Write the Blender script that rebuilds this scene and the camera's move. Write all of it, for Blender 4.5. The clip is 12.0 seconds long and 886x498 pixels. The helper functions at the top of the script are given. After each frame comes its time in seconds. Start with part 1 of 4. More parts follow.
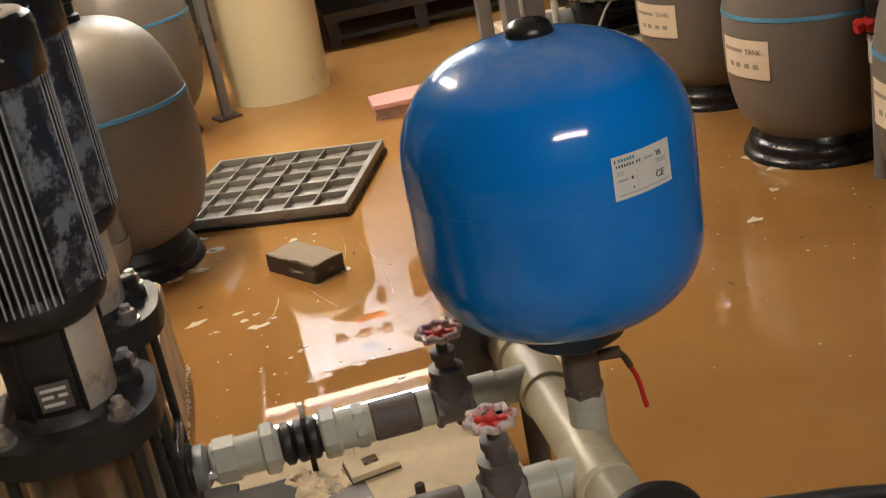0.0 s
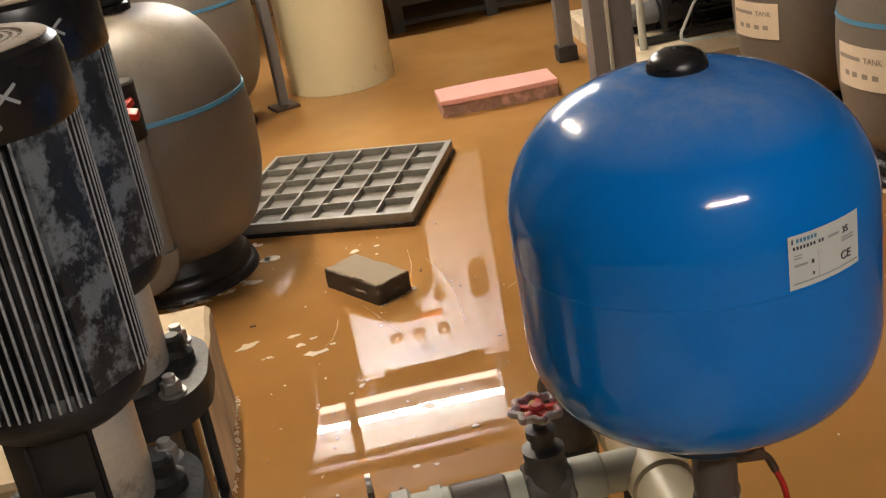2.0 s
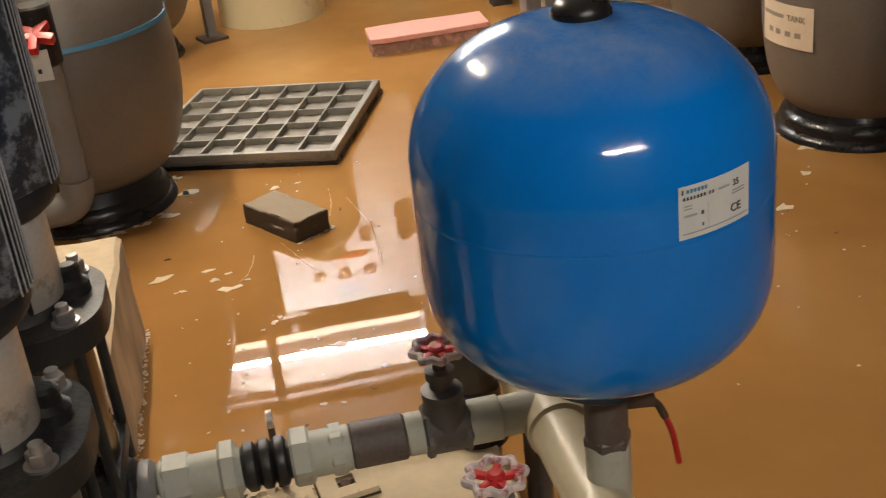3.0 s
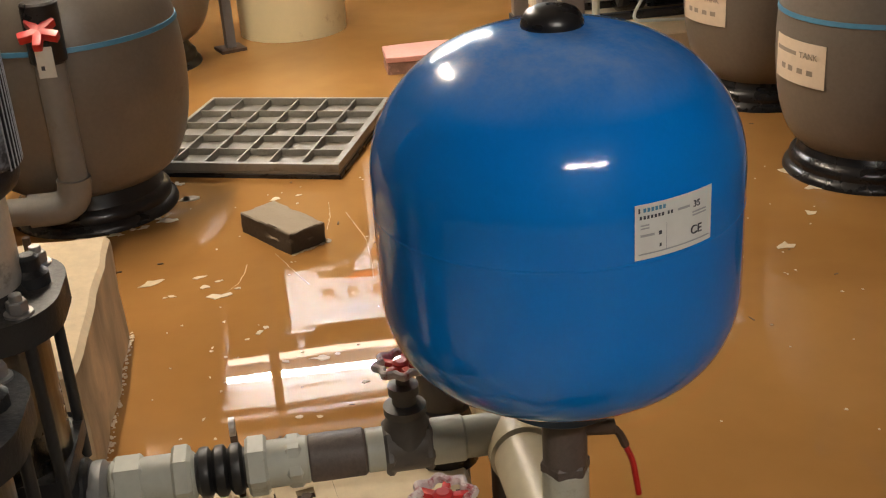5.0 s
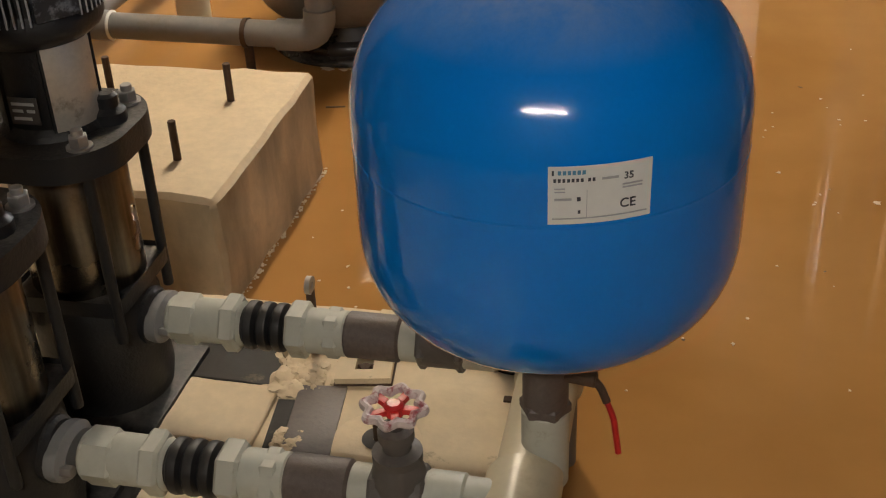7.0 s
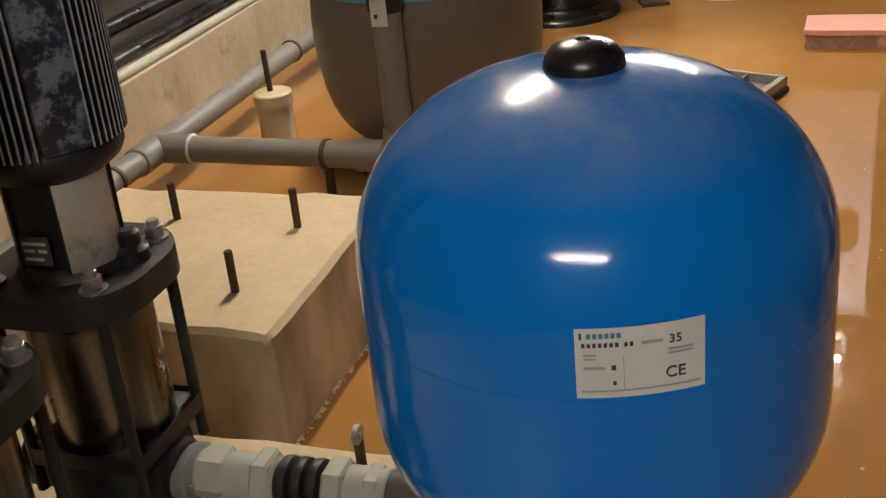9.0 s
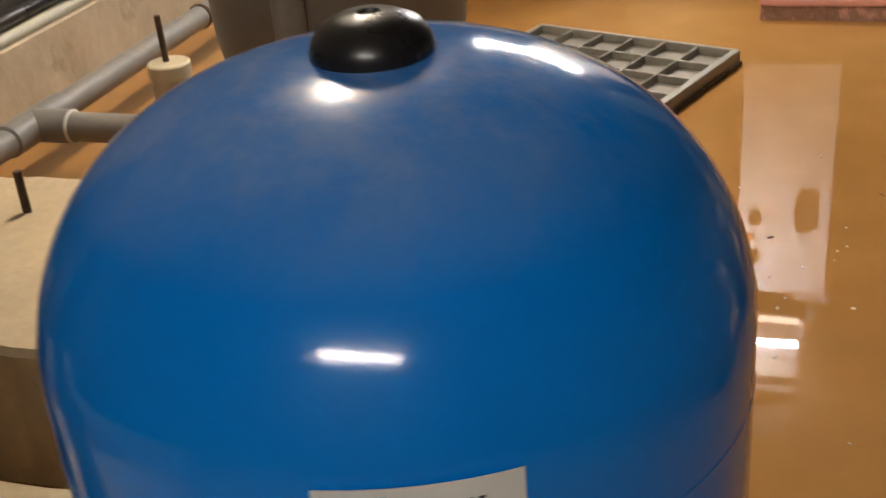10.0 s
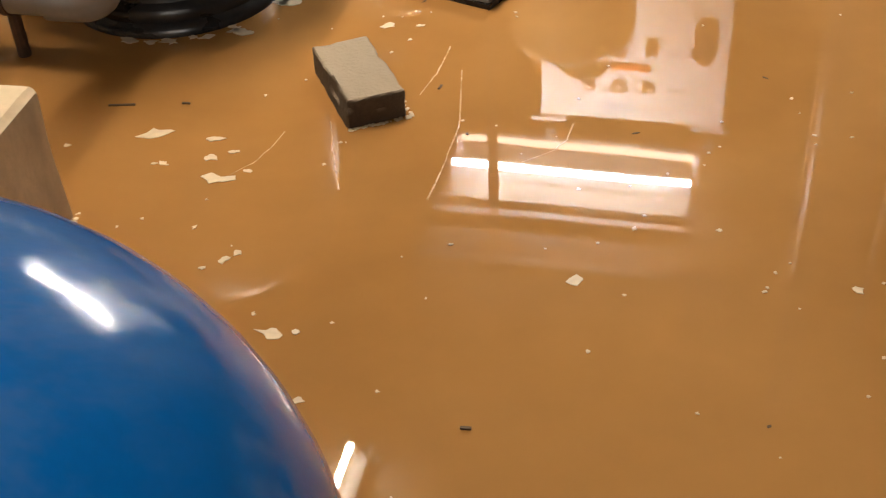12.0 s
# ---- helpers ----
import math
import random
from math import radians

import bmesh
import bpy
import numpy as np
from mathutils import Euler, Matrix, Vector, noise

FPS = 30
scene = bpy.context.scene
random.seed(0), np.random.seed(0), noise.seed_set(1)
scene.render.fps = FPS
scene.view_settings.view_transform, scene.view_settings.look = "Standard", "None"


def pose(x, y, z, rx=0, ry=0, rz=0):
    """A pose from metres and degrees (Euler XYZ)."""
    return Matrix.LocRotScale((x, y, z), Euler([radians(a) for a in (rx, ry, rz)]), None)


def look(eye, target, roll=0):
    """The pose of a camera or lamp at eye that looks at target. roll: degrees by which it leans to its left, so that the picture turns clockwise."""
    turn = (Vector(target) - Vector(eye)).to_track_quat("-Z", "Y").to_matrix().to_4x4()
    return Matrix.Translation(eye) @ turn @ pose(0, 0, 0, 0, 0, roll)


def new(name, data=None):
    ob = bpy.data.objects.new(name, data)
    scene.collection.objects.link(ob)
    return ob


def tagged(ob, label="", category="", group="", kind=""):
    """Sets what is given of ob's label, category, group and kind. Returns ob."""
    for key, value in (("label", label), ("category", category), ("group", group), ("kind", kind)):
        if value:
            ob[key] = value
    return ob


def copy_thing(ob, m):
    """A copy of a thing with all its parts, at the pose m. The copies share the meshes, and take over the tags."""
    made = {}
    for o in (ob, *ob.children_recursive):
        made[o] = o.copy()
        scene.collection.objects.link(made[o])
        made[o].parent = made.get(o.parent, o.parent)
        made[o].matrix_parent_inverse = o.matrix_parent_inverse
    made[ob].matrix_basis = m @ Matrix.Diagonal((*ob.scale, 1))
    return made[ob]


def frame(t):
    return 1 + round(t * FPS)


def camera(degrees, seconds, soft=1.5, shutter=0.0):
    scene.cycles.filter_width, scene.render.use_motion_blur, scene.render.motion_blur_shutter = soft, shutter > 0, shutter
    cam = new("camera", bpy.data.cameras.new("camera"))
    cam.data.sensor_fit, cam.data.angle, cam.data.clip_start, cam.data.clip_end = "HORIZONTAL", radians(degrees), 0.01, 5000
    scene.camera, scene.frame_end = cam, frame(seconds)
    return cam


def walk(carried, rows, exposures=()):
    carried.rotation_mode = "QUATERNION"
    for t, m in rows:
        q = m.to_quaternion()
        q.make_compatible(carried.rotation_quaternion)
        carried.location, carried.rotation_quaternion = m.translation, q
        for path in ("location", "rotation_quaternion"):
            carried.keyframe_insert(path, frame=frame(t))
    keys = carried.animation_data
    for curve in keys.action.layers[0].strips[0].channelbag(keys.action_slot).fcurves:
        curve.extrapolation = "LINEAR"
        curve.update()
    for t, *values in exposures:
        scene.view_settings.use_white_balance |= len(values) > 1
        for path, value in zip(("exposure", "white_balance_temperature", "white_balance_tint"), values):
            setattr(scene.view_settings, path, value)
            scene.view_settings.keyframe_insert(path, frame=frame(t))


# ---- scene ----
cam = camera(40.9, 12.0, soft=1.1, shutter=0.3)
PATH = [
    (0, (0.436, 0.16, 1.189), (0.686, 1.998, 0.442), -10.8),
    (0.5, (0.44, 0.294, 1.192), (0.714, 2.141, 0.474), -11.6),
    (1, (0.427, 0.387, 1.19), (0.651, 2.253, 0.506), -11.1),
    (1.5, (0.416, 0.443, 1.191), (0.578, 2.303, 0.472), -9.9),
    (2, (0.425, 0.474, 1.192), (0.59, 2.312, 0.421), -10.0),
    (2.5, (0.439, 0.478, 1.181), (0.636, 2.282, 0.339), -7.3),
    (3, (0.463, 0.47, 1.183), (0.716, 2.251, 0.31), -6.7),
    (3.2, (0.473, 0.472, 1.186), (0.744, 2.26, 0.332), -5.6),
    (5, (0.532, 0.479, 1.148), (0.751, 2.286, 0.32), -4.0),
    (5.5, (0.624, 0.495, 1.163), (0.72, 2.305, 0.318), 0.5),
    (6, (0.762, 0.527, 1.174), (0.563, 2.317, 0.303), 2.6),
    (6.5, (0.862, 0.557, 1.182), (0.528, 2.256, 0.182), 1.0),
    (6.7, (0.896, 0.557, 1.183), (0.542, 2.227, 0.142), -0.9),
    (8.3, (0.982, 0.653, 1.169), (0.38, 2.313, 0.23), -6.8),
    (8.5, (0.983, 0.673, 1.162), (0.367, 2.353, 0.27), -6.8),
    (9, (0.973, 0.745, 1.131), (0.355, 2.442, 0.271), -5.9),
    (9.5, (0.972, 0.887, 1.092), (0.364, 2.594, 0.247), -3.8),
    (10, (0.995, 1.067, 1.04), (0.433, 2.754, 0.125), -4.9),
    (10.5, (1.033, 1.204, 1.027), (0.545, 2.82, -0.046), -5.6),
    (11, (1.05, 1.311, 1.047), (0.664, 2.902, -0.103), -5.7),
    (11.5, (1.067, 1.406, 1.046), (0.728, 2.976, -0.146), -3.2),
    (12, (1.058, 1.447, 1.049), (0.656, 2.978, -0.174), -3.1),
]
EXPOSURES = [(0, 0.24), (3, 0.2), (5, 0.22), (6, 0.06), (9.5, 0.0), (10.5, 0.07), (11.2, 0.2), (12, 0.33)]
walk(cam, [(t, look(eye, target, roll)) for t, eye, target, roll in PATH], EXPOSURES)

# ---- world: a closed basement, only a trace of ambient light ----
world = bpy.data.worlds.new("world")
scene.world = world
world.use_nodes = True
world.node_tree.nodes["Background"].inputs[0].default_value = (0.9, 0.75, 0.55, 1)
world.node_tree.nodes["Background"].inputs[1].default_value = 0.006


CEIL = 2.16          # ceiling above the water
TUBE_FAR, TUBE_SIDE, TUBE_BACK = 310.0, 370.0, 255.0


# ---- materials ----
def mat(name, base, rough=0.5, metal=0.0, vary=0.15, scale=6.0, fine=60.0, bump=0.15, dirt=None, dirt_amount=0.0,
        dirt_scale=4.0, rough_vary=0.1, coat=0.0, dust=None, dust_amount=0.0, spec=0.5, bump_dist=0.002, even=0.42, specks=None, drips_reflections=None, up_from=0.25, smear=0.0, coat_rough=0.08, streak=(1, 1, 0.4), dirt_edge=None):
    """Principled surface with grain at two scales, stains of another colour, and dust lying on what faces up; the brick
    adds painted top light there.
    """
    m = bpy.data.materials.new(name)
    m.use_nodes = True
    nt = m.node_tree
    N, L = nt.nodes, nt.links
    p = N["Principled BSDF"]
    geo = N.new("ShaderNodeTexCoord")
    co = geo.outputs["Object"]

    def tex(s, detail=5.0, r=0.6, swirl=0.0):
        n = N.new("ShaderNodeTexNoise")
        n.inputs["Scale"].default_value, n.inputs["Detail"].default_value, n.inputs["Roughness"].default_value = s, detail, r
        n.inputs["Distortion"].default_value = swirl
        L.new(co, n.inputs["Vector"])
        return n.outputs["Fac"]

    def ramp(f, a, b):
        n = N.new("ShaderNodeMapRange")
        n.inputs["From Min"].default_value, n.inputs["From Max"].default_value = a, b
        L.new(f, n.inputs["Value"])
        return n.outputs["Result"]

    def mix(f, a, b):
        n = N.new("ShaderNodeMix")
        n.data_type = "RGBA"
        L.new(f, n.inputs[0])
        for sock, v in ((n.inputs[6], a), (n.inputs[7], b)):
            if isinstance(v, tuple):
                sock.default_value = (*v[:3], 1)
            else:
                L.new(v, sock)
        return n.outputs[2]

    big, small = tex(scale), tex(fine, 3.0)
    lo = tuple(c * (1 - vary) for c in base)
    hi = tuple(min(1, c * (1 + vary)) for c in base)
    col = mix(ramp(big, 0.3, 0.7), lo, hi)
    col2 = mix(ramp(small, 0.35, 0.65), tuple(c * (1 - vary * 0.6) for c in base), hi)
    half = N.new("ShaderNodeMix")
    half.data_type = "RGBA"
    half.inputs[0].default_value = 0.4
    L.new(col, half.inputs[6]), L.new(col2, half.inputs[7])
    col = half.outputs[2]
    rough_out = None
    if dirt:
        d = tex(dirt_scale, 8.0, 0.7)
        lo_edge = 0.62 - dirt_amount * 0.3
        f = ramp(d, lo_edge, lo_edge + dirt_edge if dirt_edge else 0.72 - dirt_amount * 0.2)
        col = mix(f, col, dirt)
    if specks:
        f = ramp(tex(fine * 1.6, 2.0, 0.5), 0.62, 0.76)
        col = mix(f, col, specks)
    # streaks on upright faces: drips, and on STEEL painted reflections
    if drips_reflections:
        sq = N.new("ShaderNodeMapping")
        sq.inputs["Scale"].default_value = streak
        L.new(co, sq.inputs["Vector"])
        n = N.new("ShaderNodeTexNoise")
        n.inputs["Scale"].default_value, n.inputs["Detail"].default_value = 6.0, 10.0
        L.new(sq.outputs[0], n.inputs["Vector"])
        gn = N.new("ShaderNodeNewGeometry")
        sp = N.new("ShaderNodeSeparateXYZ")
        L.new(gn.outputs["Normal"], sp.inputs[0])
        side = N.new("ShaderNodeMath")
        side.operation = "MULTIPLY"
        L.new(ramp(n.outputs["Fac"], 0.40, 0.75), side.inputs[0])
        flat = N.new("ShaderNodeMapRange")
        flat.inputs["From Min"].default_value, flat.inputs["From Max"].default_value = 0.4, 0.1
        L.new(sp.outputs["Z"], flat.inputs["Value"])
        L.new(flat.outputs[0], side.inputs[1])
        col = mix(side.outputs[0], col, drips_reflections)
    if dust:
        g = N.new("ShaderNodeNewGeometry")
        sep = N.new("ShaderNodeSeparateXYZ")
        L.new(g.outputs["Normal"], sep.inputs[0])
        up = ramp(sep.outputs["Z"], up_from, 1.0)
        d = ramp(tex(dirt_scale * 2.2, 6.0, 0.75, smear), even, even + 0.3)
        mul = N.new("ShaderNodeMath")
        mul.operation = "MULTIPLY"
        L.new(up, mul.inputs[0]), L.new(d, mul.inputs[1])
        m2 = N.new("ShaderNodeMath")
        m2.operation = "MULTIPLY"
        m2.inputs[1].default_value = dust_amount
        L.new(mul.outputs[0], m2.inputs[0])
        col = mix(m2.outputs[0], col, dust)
    L.new(col, p.inputs["Base Color"])
    r = N.new("ShaderNodeMapRange")
    r.inputs["From Min"].default_value, r.inputs["From Max"].default_value = 0.3, 0.7
    r.inputs["To Min"].default_value, r.inputs["To Max"].default_value = max(0.02, rough - rough_vary), min(1, rough + rough_vary)
    L.new(big, r.inputs["Value"])
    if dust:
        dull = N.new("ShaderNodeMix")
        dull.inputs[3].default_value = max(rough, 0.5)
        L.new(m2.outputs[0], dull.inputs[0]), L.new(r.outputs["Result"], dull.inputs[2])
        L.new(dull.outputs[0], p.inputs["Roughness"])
    else:
        L.new(r.outputs["Result"], p.inputs["Roughness"])
    p.inputs["Metallic"].default_value = metal
    p.inputs["Specular IOR Level"].default_value = spec
    p.inputs["Coat Weight"].default_value = coat
    p.inputs["Coat Roughness"].default_value = coat_rough
    if bump:
        b = N.new("ShaderNodeBump")
        b.inputs["Strength"].default_value, b.inputs["Distance"].default_value = bump, bump_dist
        L.new(small, b.inputs["Height"])
        L.new(b.outputs["Normal"], p.inputs["Normal"])
    return m


def glow(name, colour, strength):
    m = bpy.data.materials.new(name)
    m.use_nodes = True
    nt = m.node_tree
    nt.nodes.clear()
    e, o = nt.nodes.new("ShaderNodeEmission"), nt.nodes.new("ShaderNodeOutputMaterial")
    e.inputs[0].default_value, e.inputs[1].default_value = (*colour, 1), strength
    nt.links.new(e.outputs[0], o.inputs[0])
    return m


def muddy_water():
    """Opaque ochre flood water: silt streaks under a nearly still, glossy surface."""
    m = bpy.data.materials.new("muddy_water")
    m.use_nodes = True
    nt = m.node_tree
    N, L = nt.nodes, nt.links
    p = N["Principled BSDF"]
    co = N.new("ShaderNodeTexCoord").outputs["Object"]
    a, b = N.new("ShaderNodeTexNoise"), N.new("ShaderNodeTexNoise")
    a.inputs["Scale"].default_value, a.inputs["Detail"].default_value, a.inputs["Distortion"].default_value = 1.3, 6, 0.8
    b.inputs["Scale"].default_value, b.inputs["Detail"].default_value = 9.0, 6
    for n in (a, b):
        L.new(co, n.inputs["Vector"])
    r = N.new("ShaderNodeValToRGB")
    r.color_ramp.elements[0].position, r.color_ramp.elements[0].color = 0.30, (0.355, 0.172, 0.049, 1)
    r.color_ramp.elements[1].position, r.color_ramp.elements[1].color = 0.70, (0.445, 0.228, 0.073, 1)
    L.new(a.outputs["Fac"], r.inputs[0])
    r2 = N.new("ShaderNodeMix")
    r2.data_type, r2.blend_type = "RGBA", "MULTIPLY"
    r2.inputs[0].default_value = 0.22
    ramp2 = N.new("ShaderNodeMapRange")
    ramp2.inputs["From Min"].default_value, ramp2.inputs["From Max"].default_value = 0.35, 0.65
    ramp2.inputs["To Min"].default_value = 0.75
    L.new(b.outputs["Fac"], ramp2.inputs["Value"])
    L.new(r.outputs[0], r2.inputs[6]), L.new(ramp2.outputs[0], r2.inputs[7])
    L.new(r2.outputs[2], p.inputs["Base Color"])
    p.inputs["Roughness"].default_value = 0.015
    p.inputs["IOR"].default_value = 1.42
    w = N.new("ShaderNodeTexNoise")
    w.inputs["Scale"].default_value, w.inputs["Detail"].default_value = 3.2, 1.0
    L.new(co, w.inputs["Vector"])
    bm_ = N.new("ShaderNodeBump")
    bm_.inputs["Strength"].default_value, bm_.inputs["Distance"].default_value = 0.035, 0.01
    L.new(w.outputs["Fac"], bm_.inputs["Height"])
    L.new(bm_.outputs["Normal"], p.inputs["Normal"])
    return m


WATER = muddy_water()
BLUE = mat("blue_enamel", (0.0003, 0.19, 0.66), 0.10, vary=0.06, scale=6, fine=220, bump=0.04, rough_vary=0.04, coat=0.08, coat_rough=0.42, spec=0.45,
           dust=(0.42, 0.44, 0.46), dust_amount=0.42, dirt_scale=2.6, even=0.36, up_from=0.66, smear=0.35)
BLUE_DARK = mat("dark_blue_enamel", (0.01, 0.06, 0.16), 0.45, vary=0.2, bump=0.1)
BLACK = mat("black_plastic", (0.012, 0.012, 0.014), 0.28, vary=0.3, bump=0.05, dust=(0.2, 0.18, 0.15), dust_amount=0.25)
RUBBER = mat("black_rubber", (0.014, 0.014, 0.015), 0.5, vary=0.3, bump=0.15, dust=(0.2, 0.18, 0.15), dust_amount=0.3)
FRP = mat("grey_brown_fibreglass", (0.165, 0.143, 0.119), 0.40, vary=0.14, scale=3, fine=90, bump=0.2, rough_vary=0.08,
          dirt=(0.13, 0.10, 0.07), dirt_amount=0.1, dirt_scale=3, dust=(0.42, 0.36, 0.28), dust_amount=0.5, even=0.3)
BAND = mat("blue_band", (0.07, 0.23, 0.38), 0.45, vary=0.15, bump=0.05)
CREAM = mat("cream_polyethylene", (0.80, 0.71, 0.45), 0.42, vary=0.04, scale=2, bump=0.02, dirt=(0.5, 0.38, 0.2), dirt_amount=0.02)
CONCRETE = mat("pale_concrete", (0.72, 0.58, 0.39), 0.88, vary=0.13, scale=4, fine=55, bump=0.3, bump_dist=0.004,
               dirt=(0.50, 0.40, 0.27), dirt_amount=0.10, dirt_scale=3.5, drips_reflections=(0.25, 0.21, 0.145), streak=(1.4, 1.4, 0.5))
SCREED = mat("cream_screed", (0.70, 0.57, 0.38), 0.85, vary=0.1, scale=5, fine=40, bump=0.3, dirt=(0.12, 0.09, 0.06), dirt_amount=0.02, dirt_scale=9)
# Near-black colour holds oil stains and the shade round the pumps.
DARKGROUT = mat("oil_and_shade_grout", (0.022, 0.018, 0.014), 0.75, vary=0.35, scale=12, bump=0.4, dirt=(0.2, 0.155, 0.1), dirt_amount=0.05, dirt_scale=14)
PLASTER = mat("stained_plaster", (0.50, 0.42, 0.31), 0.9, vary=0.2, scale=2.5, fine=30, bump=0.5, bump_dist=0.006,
              dirt=(0.20, 0.15, 0.095), dirt_amount=0.2, dirt_scale=3.2, drips_reflections=(0.36, 0.285, 0.19))
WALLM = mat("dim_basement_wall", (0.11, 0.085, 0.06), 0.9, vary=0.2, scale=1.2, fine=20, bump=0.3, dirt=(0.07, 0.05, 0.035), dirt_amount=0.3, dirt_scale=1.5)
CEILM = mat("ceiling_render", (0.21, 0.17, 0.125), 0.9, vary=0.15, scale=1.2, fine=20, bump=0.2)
PALE = mat("pale_ceiling_board", (0.31, 0.285, 0.25), 0.8, vary=0.06, scale=2, bump=0.1)
PVC = mat("grey_pvc", (0.215, 0.212, 0.21), 0.42, vary=0.1, scale=5, bump=0.06, dust=(0.42, 0.36, 0.28), dust_amount=0.5,
          dirt=(0.16, 0.13, 0.1), dirt_amount=0.08)
PVC_LIGHT = mat("pale_grey_pvc", (0.47, 0.47, 0.40), 0.5, vary=0.1, scale=9, bump=0.1, dirt=(0.33, 0.29, 0.2), dirt_amount=0.15, dirt_scale=14)
PVC_CREAM = mat("cream_pvc", (0.62, 0.54, 0.38), 0.4, vary=0.08, scale=5, bump=0.06, dirt=(0.45, 0.36, 0.22), dirt_amount=0.1)
IRON = mat("black_cast_iron", (0.012, 0.012, 0.013), 0.5, vary=0.3, scale=20, fine=160, bump=0.4, dust=(0.30, 0.27, 0.23), dust_amount=0.3, dirt_scale=9)
IRON_BROWN = mat("brown_painted_iron", (0.11, 0.085, 0.075), 0.55, vary=0.25, scale=20, fine=160, bump=0.3, dirt=(0.06, 0.05, 0.045), dirt_amount=0.25, dirt_scale=18)
VALVE = mat("dark_grey_valve", (0.10, 0.088, 0.08), 0.5, vary=0.2, scale=20, bump=0.25, dust=(0.4, 0.36, 0.3), dust_amount=0.4)
MOTOR = mat("slate_motor_paint", (0.012, 0.013, 0.015), 0.5, vary=0.3, scale=14, fine=120, bump=0.3, rough_vary=0.12,
            dirt=(0.12, 0.13, 0.14), dirt_amount=0.1, dirt_scale=30, dust=(0.3, 0.3, 0.3), dust_amount=0.5)
FIN_EDGE = mat("dust_worn_fin_edge", (0.32, 0.33, 0.35), 0.6, vary=0.3, scale=30, fine=200, bump=0.2, dirt=(0.05, 0.05, 0.055), dirt_amount=0.3, dirt_scale=45)
DUSTY = mat("dusty_black_paint", (0.40, 0.32, 0.25), 0.7, vary=0.2, scale=14, bump=0.1, dirt=(0.1, 0.08, 0.07), dirt_amount=0.15, dirt_scale=14)
FLAKY = mat("flaking_motor_paint", (0.022, 0.025, 0.03), 0.38, vary=0.35, scale=20, fine=120, bump=0.35, rough_vary=0.12,
            dirt=(0.17, 0.19, 0.215), dirt_amount=0.5, dirt_scale=36, dirt_edge=0.10)
# Dark upright streaks are sleeve reflections put into the colour, besides real stains.
STEEL = mat("stained_stainless_reflections", (0.30, 0.26, 0.205), 0.3, metal=0.95, vary=0.2, scale=6, fine=150, bump=0.08, rough_vary=0.1,
            dirt=(0.12, 0.09, 0.06), dirt_amount=0.3, dirt_scale=5, drips_reflections=(0.05, 0.04, 0.03), streak=(7, 7, 0.35))
GUARD = mat("scuffed_guard_plate", (0.60, 0.54, 0.46), 0.36, metal=0.35, vary=0.15, scale=9, fine=150, bump=0.1, dirt=(0.25, 0.2, 0.15), dirt_amount=0.12, dirt_scale=12)
ZINC = mat("zinc_bolt", (0.42, 0.40, 0.38), 0.42, metal=0.8, vary=0.2, scale=40, bump=0.2)
RUST = mat("rusty_steel", (0.09, 0.055, 0.035), 0.75, metal=0.3, vary=0.35, scale=40, bump=0.4)
FRAME = mat("grey_painted_steel", (0.17, 0.165, 0.165), 0.45, vary=0.15, scale=8, bump=0.1, dirt=(0.10, 0.07, 0.05), dirt_amount=0.15)
RED = mat("red_paint", (0.52, 0.02, 0.02), 0.38, vary=0.15, scale=30, bump=0.1)
WHEELPINK = mat("chipped_handwheel_paint", (0.68, 0.58, 0.56), 0.5, vary=0.2, scale=40, bump=0.2, dirt=(0.32, 0.05, 0.06), dirt_amount=0.4, dirt_scale=55)
PAPER = mat("label_paper", (0.66, 0.68, 0.66), 0.45, vary=0.05, scale=30, bump=0.03)
PAPER_WARM = mat("warm_label_paper", (0.72, 0.60, 0.46), 0.6, vary=0.08, scale=12, bump=0.05)
INK = mat("printing_ink", (0.04, 0.045, 0.06), 0.6, vary=0.1, bump=0)
INK_WARM = mat("faded_printing", (0.34, 0.28, 0.22), 0.6, vary=0.15, bump=0)
INK_PALE = mat("pale_printing", (0.36, 0.38, 0.40), 0.6, vary=0.1, bump=0)
PINKM = mat("pink_foam", (0.72, 0.36, 0.30), 0.85, vary=0.08, scale=8, bump=0.3, dirt=(0.5, 0.27, 0.2), dirt_amount=0.1)
PINKSIDE = mat("mottled_foam_edge", (0.30, 0.17, 0.12), 0.85, vary=0.35, scale=14, bump=0.4, dirt=(0.62, 0.33, 0.27), dirt_amount=0.38, dirt_scale=16)
# Paler top: dust and the light from above, both in the colour.
BRICKM = mat("grey_brick_dusty_lit_top", (0.085, 0.066, 0.048), 0.8, dust=(0.32, 0.255, 0.18), dust_amount=0.95, even=0.1, vary=0.25, scale=18, fine=140, bump=0.6, bump_dist=0.003, dirt=(0.09, 0.07, 0.05), dirt_amount=0.12, dirt_scale=7)
ALU = mat("dull_die_cast_panel", (0.22, 0.20, 0.17), 0.5, metal=0.25, vary=0.15, scale=9, bump=0.15, dirt=(0.17, 0.14, 0.10), dirt_amount=0.2, dirt_scale=6)
ALU_WORN = mat("bright_worn_panel_rib", (0.28, 0.26, 0.222), 0.5, metal=0.25, vary=0.15, scale=9, bump=0.15, dirt=(0.2, 0.17, 0.13), dirt_amount=0.15, dirt_scale=8)
ENAMEL = mat("white_cabinet_enamel", (0.80, 0.82, 0.82), 0.75, vary=0.03, bump=0.02, spec=0.15)
METER = mat("brown_meter_case", (0.10, 0.065, 0.05), 0.9, vary=0.1, bump=0, spec=0.1)
ORANGE = mat("orange_strip", (0.55, 0.13, 0.04), 0.9, bump=0, spec=0.1)
